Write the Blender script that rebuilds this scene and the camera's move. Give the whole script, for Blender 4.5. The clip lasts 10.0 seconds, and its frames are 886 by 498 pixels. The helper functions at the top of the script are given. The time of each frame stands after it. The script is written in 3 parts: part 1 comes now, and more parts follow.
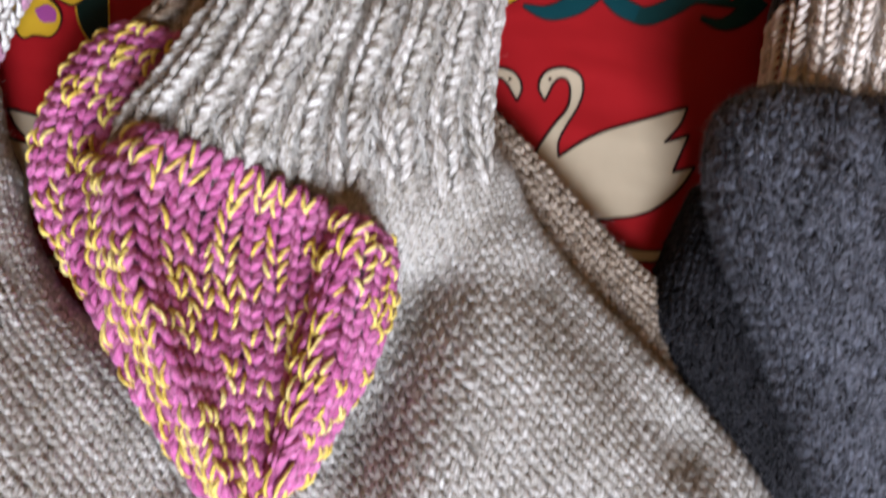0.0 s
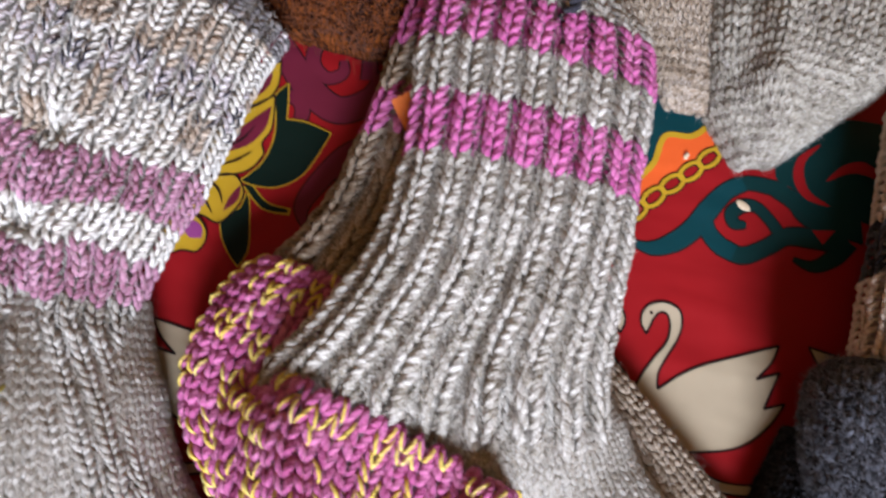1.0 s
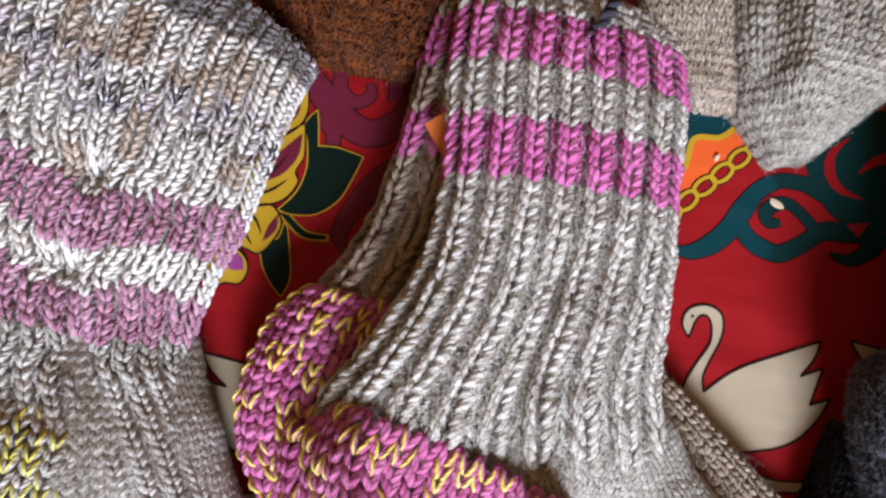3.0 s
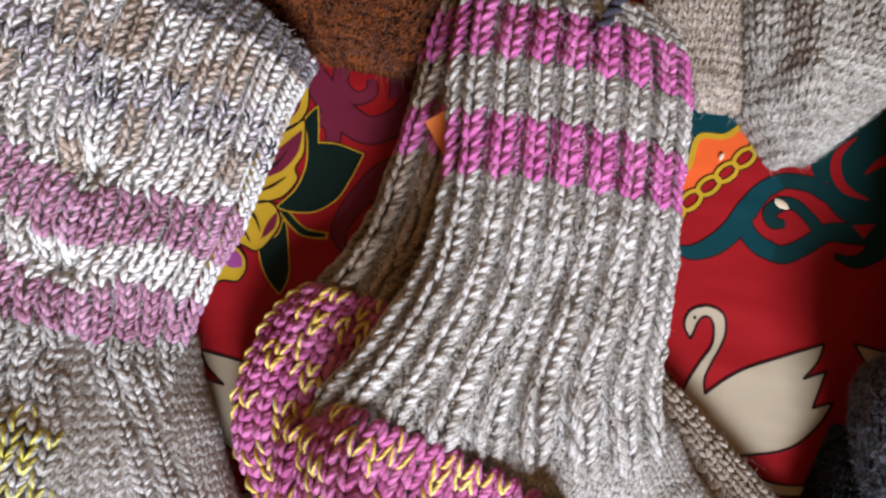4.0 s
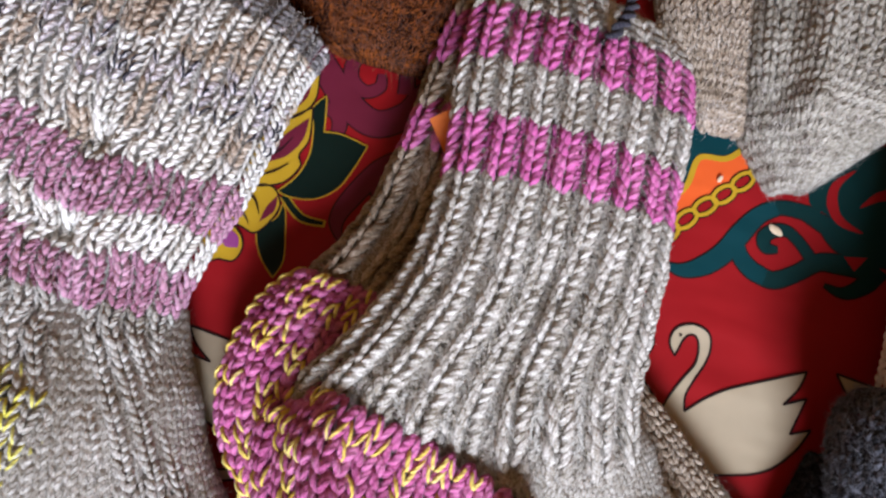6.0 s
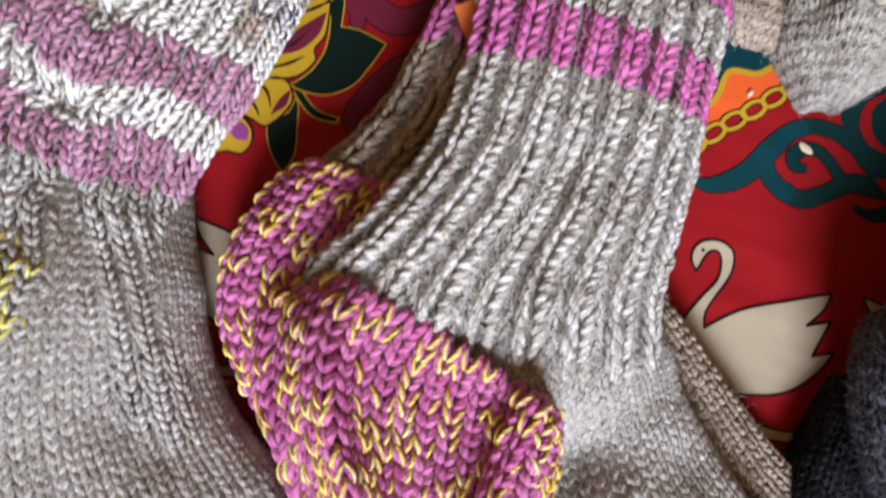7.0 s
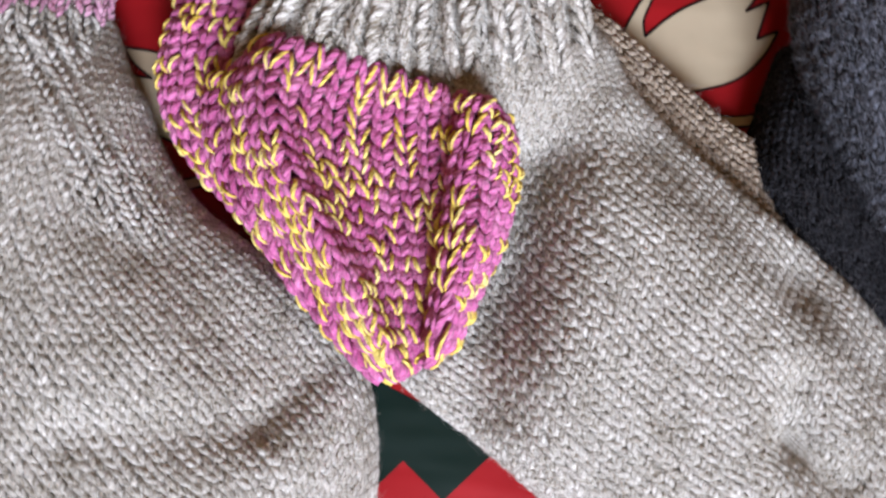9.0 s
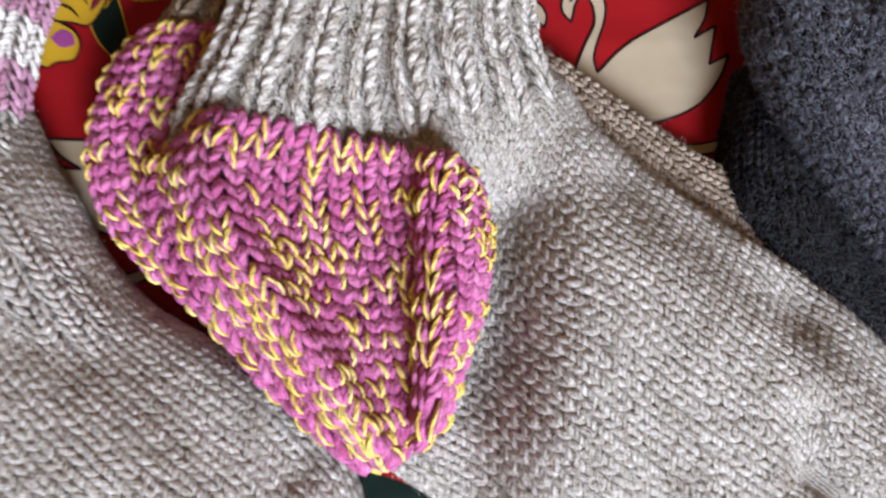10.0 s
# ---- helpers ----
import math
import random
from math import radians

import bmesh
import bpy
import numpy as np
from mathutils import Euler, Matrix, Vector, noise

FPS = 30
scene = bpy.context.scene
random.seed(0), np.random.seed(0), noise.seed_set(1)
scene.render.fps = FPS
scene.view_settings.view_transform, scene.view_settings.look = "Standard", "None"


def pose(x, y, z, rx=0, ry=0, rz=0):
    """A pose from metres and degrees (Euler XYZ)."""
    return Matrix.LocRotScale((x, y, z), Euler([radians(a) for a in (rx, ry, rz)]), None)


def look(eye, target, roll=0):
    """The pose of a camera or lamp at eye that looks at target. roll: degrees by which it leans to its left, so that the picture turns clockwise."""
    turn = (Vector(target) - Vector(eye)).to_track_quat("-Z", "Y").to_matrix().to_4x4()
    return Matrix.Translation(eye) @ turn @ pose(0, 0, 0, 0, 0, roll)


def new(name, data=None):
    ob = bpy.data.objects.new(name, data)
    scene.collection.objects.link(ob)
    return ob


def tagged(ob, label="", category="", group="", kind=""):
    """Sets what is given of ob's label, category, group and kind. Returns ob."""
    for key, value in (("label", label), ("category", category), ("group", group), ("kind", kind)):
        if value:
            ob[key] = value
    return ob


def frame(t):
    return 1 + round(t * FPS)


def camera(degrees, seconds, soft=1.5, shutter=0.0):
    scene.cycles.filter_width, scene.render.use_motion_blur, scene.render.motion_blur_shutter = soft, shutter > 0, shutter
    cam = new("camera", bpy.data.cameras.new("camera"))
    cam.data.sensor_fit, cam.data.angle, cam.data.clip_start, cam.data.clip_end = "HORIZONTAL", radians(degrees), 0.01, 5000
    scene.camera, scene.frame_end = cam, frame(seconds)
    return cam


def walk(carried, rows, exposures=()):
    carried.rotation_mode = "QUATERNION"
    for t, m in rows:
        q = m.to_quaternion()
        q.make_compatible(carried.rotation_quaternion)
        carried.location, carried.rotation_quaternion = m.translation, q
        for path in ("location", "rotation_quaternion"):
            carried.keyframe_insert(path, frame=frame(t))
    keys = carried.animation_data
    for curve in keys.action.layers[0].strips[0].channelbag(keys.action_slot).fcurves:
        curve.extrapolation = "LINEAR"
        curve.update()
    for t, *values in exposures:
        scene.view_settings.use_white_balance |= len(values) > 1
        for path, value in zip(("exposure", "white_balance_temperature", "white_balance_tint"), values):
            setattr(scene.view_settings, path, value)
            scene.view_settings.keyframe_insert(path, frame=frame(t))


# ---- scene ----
# ---- camera: it hangs over the table and looks down at the cloth ----
cam = camera(59.3, 10.0, soft=2.5, shutter=0.5)
EYE, SIZE = 0.29, 0.85
ROWS = [
    (0, 0.0263, 0.0066, 0.0042, -0.68, 10.07, 11.15),
    (0.3, 0.0190, -0.0004, 0.0247, -0.80, 10.70, 13.30),
    (0.5, 0.0054, -0.0041, 0.0392, 0.49, 8.40, 15.58),
    (1, -0.0288, -0.0286, 0.0631, 0.77, 12.23, 14.67),
    (1.5, -0.0410, -0.0292, 0.0680, 0.99, 11.33, 13.37),
    (2, -0.0419, -0.0292, 0.0715, 0.48, 11.42, 11.91),
    (2.5, -0.0463, -0.0342, 0.0712, 0.57, 11.58, 11.12),
    (4, -0.0446, -0.0312, 0.0756, 1.07, 10.55, 11.62),
    (4.5, -0.0416, -0.0349, 0.0817, 1.26, 11.24, 12.63),
    (5, -0.0413, -0.0369, 0.0810, 1.38, 11.20, 14.62),
    (6.5, -0.0383, -0.0268, 0.0577, 1.55, 11.07, 17.36),
    (7, -0.0355, -0.0148, 0.0376, 1.21, 10.57, 18.87),
    (7.5, -0.0258, -0.0076, 0.0170, 0.78, 9.86, 19.89),
    (8, -0.0034, -0.0132, -0.0034, 0.77, 10.05, 18.12),
    (8.2, 0.0110, -0.0080, -0.0100, 1.15, 8.30, 17.90),
    (8.5, 0.0040, -0.0086, -0.0170, 0.86, 7.58, 14.36),
    (9, -0.0010, -0.0063, -0.0293, 0.91, 6.83, 5.45),
    (9.5, -0.0019, -0.0079, -0.0238, 0.78, 10.22, -2.95),
    (10, -0.0092, 0.0114, -0.0217, -2.83, 10.59, -1.75),
]
walk(cam, [(t, pose(0, 0, EYE * SIZE, -90) @ pose(x * SIZE, y * SIZE, z * SIZE, 90 + pitch, 0, yaw) @ pose(0, 0, 0, 0, 0, roll)) for t, x, y, z, yaw, pitch, roll in ROWS])

# ---- light: one cool window in the south wall, a warm room round the table ----
MM = 0.00085
scene.view_settings.exposure = 0.0
world = bpy.data.worlds.new("room_air")
scene.world = world
world.use_nodes = True
world.node_tree.nodes["Background"].inputs[0].default_value = (1.0, 0.86, 0.70, 1)
world.node_tree.nodes["Background"].inputs[1].default_value = 0.0


def area(name, eye, target, sx, sy, watts, colour):
    data = bpy.data.lights.new(name, "AREA")
    data.shape, data.size, data.size_y, data.energy, data.color = "RECTANGLE", sx, sy, watts, colour
    ob = new(name, data)
    ob.matrix_world = look(eye, target)
    return ob


area("window_daylight", (0.50, -1.32, 0.98), (0, 0.06, 0), 0.66, 0.66, 73, (0.85, 0.90, 1.09))


# ---- materials ----
def material(name, rough=0.9):
    m = bpy.data.materials.new(name)
    m.use_nodes = True
    nt = m.node_tree
    b = nt.nodes["Principled BSDF"]
    b.inputs["Roughness"].default_value = rough
    return m, nt, b


def node(nt, kind, **sets):
    n = nt.nodes.new(kind)
    for k, v in sets.items():
        if k in n.inputs:
            n.inputs[k].default_value = v
    return n


def maths(nt, op, a, b):
    n = nt.nodes.new("ShaderNodeMath")
    n.operation = op
    for i, v in enumerate((a, b)):
        if isinstance(v, (int, float)):
            n.inputs[i].default_value = v
        else:
            nt.links.new(v, n.inputs[i])
    return n.outputs[0]


def ramp(nt, fac, stops):
    n = nt.nodes.new("ShaderNodeValToRGB")
    while len(n.color_ramp.elements) < len(stops):
        n.color_ramp.elements.new(0.5)
    for e, (p, c) in zip(n.color_ramp.elements, stops):
        e.position, e.color = p, (*c, 1)
    nt.links.new(fac, n.inputs[0])
    return n.outputs[0]


def mix(nt, fac, a, b, how="MIX"):
    n = nt.nodes.new("ShaderNodeMix")
    n.data_type, n.blend_type = "RGBA", how
    for sock, v in ((n.inputs[0], fac), (n.inputs[6], a), (n.inputs[7], b)):
        if isinstance(v, (int, float)):
            sock.default_value = v
        elif isinstance(v, tuple):
            sock.default_value = (*v, 1)
        else:
            nt.links.new(v, sock)
    return n.outputs[2]


def wool(name, stops, fleck=0.5, twist=3.0, dark=0.64, sheen=0.10, own_share=0.30):
    """Plied yarn: each stitch takes its own shade, fibres streak along it, the plies wind round it with shade painted
    in their grooves.
    """
    m, nt, b = material(name, 0.95)
    link = nt.links.new
    geo, uv = nt.nodes.new("ShaderNodeNewGeometry"), nt.nodes.new("ShaderNodeUVMap")
    sep = nt.nodes.new("ShaderNodeSeparateXYZ")
    link(uv.outputs[0], sep.inputs[0])
    own = geo.outputs["Random Per Island"]
    comb = nt.nodes.new("ShaderNodeCombineXYZ")
    link(maths(nt, "MULTIPLY", sep.outputs[0], 3.2), comb.inputs[0])
    link(maths(nt, "ADD", maths(nt, "MULTIPLY", sep.outputs[1], 11.0), maths(nt, "MULTIPLY", sep.outputs[0], 11.0)), comb.inputs[1])
    link(maths(nt, "MULTIPLY", own, 57.0), comb.inputs[2])
    fibre = node(nt, "ShaderNodeTexNoise", Scale=1.0, Detail=3.0, Roughness=0.65)
    link(comb.outputs[0], fibre.inputs["Vector"])
    coords = nt.nodes.new("ShaderNodeTexCoord")
    patch = node(nt, "ShaderNodeTexNoise", Scale=75.0, Detail=2.0)
    link(coords.outputs["Object"], patch.inputs["Vector"])
    speck = node(nt, "ShaderNodeTexNoise", Scale=1500.0, Detail=1.0)
    link(coords.outputs["Object"], speck.inputs["Vector"])
    both = maths(nt, "ADD", maths(nt, "MULTIPLY", fibre.outputs[0], 0.62), maths(nt, "MULTIPLY", speck.outputs[0], 0.38))
    strong = maths(nt, "ADD", maths(nt, "MULTIPLY", maths(nt, "SUBTRACT", both, 0.5), 3.6), 0.5)
    shade = maths(nt, "ADD", maths(nt, "ADD", maths(nt, "MULTIPLY", own, own_share), 0.3 - own_share / 2), maths(nt, "MULTIPLY", maths(nt, "SUBTRACT", strong, 0.5), fleck))
    shade = maths(nt, "ADD", shade, 0.22)
    shade = maths(nt, "ADD", shade, maths(nt, "MULTIPLY", maths(nt, "SUBTRACT", patch.outputs[0], 0.5), 0.5))
    colour = ramp(nt, shade, stops)
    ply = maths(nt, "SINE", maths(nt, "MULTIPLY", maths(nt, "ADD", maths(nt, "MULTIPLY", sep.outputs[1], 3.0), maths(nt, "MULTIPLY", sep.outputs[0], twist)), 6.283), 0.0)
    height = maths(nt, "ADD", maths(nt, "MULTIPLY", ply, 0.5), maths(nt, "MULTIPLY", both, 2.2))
    # shade between the plies, put into the colour on top of the bump
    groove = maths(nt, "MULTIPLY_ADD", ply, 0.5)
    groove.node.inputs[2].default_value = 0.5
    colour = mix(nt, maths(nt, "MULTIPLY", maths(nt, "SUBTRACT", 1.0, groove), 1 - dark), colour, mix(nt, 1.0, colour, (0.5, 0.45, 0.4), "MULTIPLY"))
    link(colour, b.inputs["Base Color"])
    bump = node(nt, "ShaderNodeBump", Strength=0.65, Distance=0.0006)
    link(height, bump.inputs["Height"])
    link(bump.outputs[0], b.inputs["Normal"])
    b.inputs["Specular IOR Level"].default_value = 0.12
    b.inputs["Sheen Weight"].default_value, b.inputs["Sheen Roughness"].default_value = sheen, 0.6
    return m


def marl(a, b, c):
    return [(0.22, a), (0.5, b), (0.8, c)]


GREY = wool("grey_beige_wool", marl((0.19, 0.16, 0.11), (0.48, 0.465, 0.41), (0.74, 0.73, 0.68)), fleck=0.65, own_share=0.18)
FOOT = wool("grey_marled_foot_wool", marl((0.18, 0.15, 0.10), (0.46, 0.45, 0.40), (0.74, 0.735, 0.69)), fleck=0.48, own_share=0.16)
# browner copy of the grey for half-hidden socks, shade put into the colour
GREY_SHADED = wool("shaded_grey_wool", marl((0.15, 0.11, 0.07), (0.36, 0.285, 0.20), (0.58, 0.50, 0.40)), fleck=0.7)
PINK = wool("pink_wool", marl((0.42, 0.07, 0.24), (0.60, 0.135, 0.38), (0.75, 0.26, 0.52)), fleck=0.4)
MAGENTA = wool("magenta_wool", marl((0.33, 0.05, 0.16), (0.53, 0.13, 0.32), (0.70, 0.26, 0.47)), fleck=0.4)
YELLOW = wool("yellow_strand", marl((0.80, 0.55, 0.07), (0.90, 0.72, 0.16), (0.95, 0.84, 0.36)), fleck=0.3, sheen=0.05)
LEMON = wool("lemon_strand", marl((0.62, 0.55, 0.05), (0.82, 0.78, 0.14), (0.90, 0.88, 0.35)), fleck=0.3, sheen=0.05)
CREAM = wool("cream_wool", marl((0.64, 0.61, 0.52), (0.81, 0.80, 0.73), (0.89, 0.88, 0.84)), fleck=0.35)
BEIGE = wool("sand_wool", marl((0.28, 0.20, 0.14), (0.52, 0.42, 0.32), (0.74, 0.68, 0.58)), fleck=0.6)
MAUVE = wool("mauve_wool", marl((0.28, 0.11, 0.17), (0.50, 0.24, 0.35), (0.66, 0.40, 0.52)), fleck=0.4)
SLATE = wool("slate_flecked_wool", marl((0.05, 0.045, 0.045), (0.14, 0.13, 0.13), (0.36, 0.35, 0.35)), fleck=0.8)
FLECK = wool("black_flecked_wool", marl((0.16, 0.14, 0.16), (0.60, 0.55, 0.56), (0.87, 0.85, 0.85)), fleck=0.6)
COAL = wool("charcoal_mohair", marl((0.004, 0.004, 0.005), (0.03, 0.032, 0.040), (0.15, 0.162, 0.195)), fleck=0.7, sheen=0.03)
# dark mohair of the under sock, crevice shade mixed into its colour
COAL_SHADED = wool("shaded_charcoal_mohair", marl((0.002, 0.002, 0.002), (0.006, 0.006, 0.007), (0.03, 0.031, 0.036)), fleck=0.7, sheen=0.0)
SANDY = wool("oatmeal_wool", marl((0.50, 0.41, 0.31), (0.78, 0.69, 0.58), (0.90, 0.85, 0.78)), fleck=0.4)
RUST = wool("rust_mohair", marl((0.008, 0.002, 0.001), (0.04, 0.010, 0.0025), (0.24, 0.066, 0.012)), fleck=1.0, sheen=0.0)
INK = wool("navy_yarn", marl((0.01, 0.01, 0.015), (0.03, 0.03, 0.045), (0.08, 0.08, 0.10)), fleck=0.4)

PLAIN = wool("plain_grey_wool", marl((0.10, 0.08, 0.05), (0.33, 0.31, 0.25), (0.60, 0.58, 0.50)), fleck=0.5, own_share=0.2)


def hair(name, colour, second=None):
    """Fine fibres, each with its own shade between two colours."""
    m, nt, b = material(name, 0.75)
    geo = nt.nodes.new("ShaderNodeNewGeometry")
    nt.links.new(mix(nt, geo.outputs["Random Per Island"], colour, second or tuple(c * 0.6 for c in colour)), b.inputs["Base Color"])
    return m


FUZZ_GREY = hair("grey_down", (0.32, 0.28, 0.21), (0.68, 0.66, 0.58))
FUZZ_CREAM = hair("cream_down", (0.60, 0.55, 0.48), (0.92, 0.90, 0.85))
FUZZ_LIGHT, FUZZ_PINK = hair("pale_fibre", (0.72, 0.68, 0.62)), hair("pink_fibre", (0.70, 0.30, 0.48), (0.45, 0.08, 0.22))
FUZZ_BROWN = hair("brown_fibre", (0.07, 0.045, 0.03))
# fibres of the under sock, darkened with the same painted shade
FUZZ_DARK_SHADED = hair("shaded_charcoal_fibre", (0.03, 0.03, 0.035))
FUZZ_DARK, FUZZ_RUST = hair("charcoal_fibre", (0.22, 0.236, 0.275), (0.022, 0.023, 0.027)), hair("rust_fibre", (0.20, 0.05, 0.006), (0.012, 0.004, 0.001))


def cotton(name, colour, second=None):
    """Thin printed cotton with a fine weave, faint creases and worn dye."""
    m, nt, b = material(name, 0.5)
    link = nt.links.new
    coords = nt.nodes.new("ShaderNodeTexCoord")
    stain = node(nt, "ShaderNodeTexNoise", Scale=26.0, Detail=5.0, Roughness=0.6)
    link(coords.outputs["Object"], stain.inputs["Vector"])
    base = mix(nt, stain.outputs[0], tuple(c * 0.78 for c in colour), second or tuple(min(1, c * 1.18) for c in colour))
    waves = []
    for axis in "XY":
        w = node(nt, "ShaderNodeTexWave", Scale=520.0, Distortion=0.6, Detail=1.0)
        w.bands_direction = axis
        link(coords.outputs["Object"], w.inputs["Vector"])
        waves.append(w.outputs["Fac"])
    weave = maths(nt, "MULTIPLY", waves[0], waves[1])
    base = mix(nt, maths(nt, "MULTIPLY", weave, 0.05), base, (1.0, 0.6, 0.5), "MIX") if max(colour) > 0.3 else base
    link(base, b.inputs["Base Color"])
    stretch = node(nt, "ShaderNodeMapping")
    stretch.inputs["Scale"].default_value, stretch.inputs["Rotation"].default_value = (14, 40, 1), (0, 0, 0.22)
    link(coords.outputs["Object"], stretch.inputs["Vector"])
    crease = node(nt, "ShaderNodeTexNoise", Scale=1.0, Detail=2.0)
    link(stretch.outputs[0], crease.inputs["Vector"])
    fine = node(nt, "ShaderNodeBump", Strength=0.25, Distance=0.0001)
    link(weave, fine.inputs["Height"])
    big = node(nt, "ShaderNodeBump", Strength=0.8, Distance=0.003)
    link(crease.outputs[0], big.inputs["Height"])
    link(fine.outputs[0], big.inputs["Normal"])
    link(big.outputs[0], b.inputs["Normal"])
    b.inputs["Specular IOR Level"].default_value = 0.15
    return m


RED = cotton("red_cotton", (0.30, 0.009, 0.012))
PRINT = {
    "cream": cotton("cream_print", (0.44, 0.37, 0.25)),
    "black": cotton("black_print", (0.02, 0.008, 0.008)),
    "teal": cotton("teal_print", (0.003, 0.045, 0.053)),
    "deep": cotton("deep_green_teal_print", (0.0035, 0.032, 0.032)),
    "green": cotton("dark_green_print", (0.004, 0.014, 0.010)),
    "gold": cotton("gold_print", (0.52, 0.32, 0.015)),
    "orange": cotton("orange_print", (0.80, 0.12, 0.02)),
    "wine": cotton("wine_print", (0.15, 0.016, 0.035)),
    "lilac": cotton("lilac_print", (0.30, 0.06, 0.22)),
    "red": RED,
}


def plaster(name, colour, scale=6.0):
    m, nt, b = material(name, 0.9)
    coords = nt.nodes.new("ShaderNodeTexCoord")
    n = node(nt, "ShaderNodeTexNoise", Scale=scale, Detail=6.0)
    nt.links.new(coords.outputs["Object"], n.inputs["Vector"])
    nt.links.new(mix(nt, n.outputs[0], tuple(c * 0.85 for c in colour), colour), b.inputs["Base Color"])
    return m


WALL, FLOOR, CEIL, TIMBER = plaster("warm_wall_paint", (0.42, 0.25, 0.09)), plaster("floor_boards", (0.28, 0.15, 0.07)), plaster("ceiling_paint", (0.44, 0.28, 0.12)), plaster("table_wood", (0.25, 0.13, 0.06), 20)


# ---- mesh helpers ----
def mesh_object(name, verts, faces, mats, parent=None, label="", uvs=None, which=None, smooth=True):
    """verts n x 3; faces: arrays of equal corner count; uvs per corner; which: material index per face."""
    me = bpy.data.meshes.new(name)
    verts = np.asarray(verts, np.float32)
    me.vertices.add(len(verts))
    me.vertices.foreach_set("co", verts.ravel())
    groups = [np.asarray(f, np.int32) for f in faces if len(f)]
    idx = np.concatenate([g.ravel() for g in groups])
    sizes = np.concatenate([np.full(len(g), g.shape[1], np.int32) for g in groups])
    me.loops.add(len(idx))
    me.loops.foreach_set("vertex_index", idx)
    me.polygons.add(len(sizes))
    me.polygons.foreach_set("loop_start", np.concatenate([[0], np.cumsum(sizes)[:-1]]).astype(np.int32))
    me.polygons.foreach_set("use_smooth", np.full(len(sizes), smooth))
    for m in mats:
        me.materials.append(m)
    if which is not None:
        me.polygons.foreach_set("material_index", np.asarray(which, np.int32))
    if uvs is not None:
        me.uv_layers.new(name="UVMap").data.foreach_set("uv", np.asarray(uvs, np.float32)[idx].ravel())
    me.update(calc_edges=True)
    ob = new(name, me)
    if parent is not None:
        ob.parent = parent
    if label:
        ob["label"] = label
    return ob


def smooth_rows(rows, n):
    """Catmull-Rom through the rows at n even steps."""
    p = np.asarray(rows, float)
    p = np.vstack([2 * p[0] - p[1], p, 2 * p[-1] - p[-2]])
    t = np.linspace(0, len(rows) - 1, n)
    i = np.minimum(t.astype(int), len(rows) - 2)
    f = (t - i)[:, None]
    a, b, c, d = p[i], p[i + 1], p[i + 2], p[i + 3]
    return 0.5 * (2 * b + (c - a) * f + (2 * a - 5 * b + 4 * c - d) * f**2 + (3 * b - a - 3 * c + d) * f**3)


def paced(r, n):
    """The same rows at even steps along the middle line."""
    mid = (r[:, 0:2] + r[:, 2:4]) / 2
    s = np.concatenate([[0], np.cumsum(np.linalg.norm(np.diff(mid, axis=0), axis=1))])
    t = np.linspace(0, s[-1], n)
    return np.stack([np.interp(t, s, r[:, k]) for k in range(r.shape[1])], 1)


def near_line(x, y, a, b):
    ax, ay, bx, by = *a, *b
    f = np.clip(((x - ax) * (bx - ax) + (y - ay) * (by - ay)) / ((bx - ax) ** 2 + (by - ay) ** 2), 0, 1)
    return np.hypot(x - ax - f * (bx - ax), y - ay - f * (by - ay))


class Cloth:
    """A knitted surface: a grid of points (rows down the piece, columns across), millimetres."""

    def __init__(self, grid):
        self.g = grid
        du, dv = np.gradient(grid, axis=1), np.gradient(grid, axis=0)
        n = np.cross(dv, du)
        n /= np.linalg.norm(n, axis=2, keepdims=True) + 1e-9
        if n[n.shape[0] // 2, n.shape[1] // 2, 2] < 0:
            n = -n
        self.n = n
        self.width = np.linalg.norm(np.diff(grid, axis=1), axis=2).sum(1).mean()
        self.length = np.linalg.norm(np.diff(grid, axis=0), axis=2).sum(0)[grid.shape[1] // 2]

    def at(self, u, v):
        """Points and normals at u across and v down, 0 to 1."""
        h, w = self.g.shape[:2]
        x, y = np.clip(u, 0, 1) * (w - 1), np.clip(v, 0, 1) * (h - 1)
        i, j = np.minimum(x.astype(int), w - 2), np.minimum(y.astype(int), h - 2)
        fx, fy = (x - i)[..., None], (y - j)[..., None]
        out = []
        for a in (self.g, self.n):
            out.append((a[j, i] * (1 - fx) + a[j, i + 1] * fx) * (1 - fy) + (a[j + 1, i] * (1 - fx) + a[j + 1, i + 1] * fx) * fy)
        return out


def even(grid):
    """Columns laid out evenly along each row."""
    out = np.empty_like(grid)
    t = np.linspace(0, 1, grid.shape[1])
    for k, row in enumerate(grid):
        s = np.concatenate([[0], np.cumsum(np.linalg.norm(np.diff(row, axis=0), axis=1))])
        for a in range(3):
            out[k, :, a] = np.interp(t, s / s[-1], row[:, a])
    return out


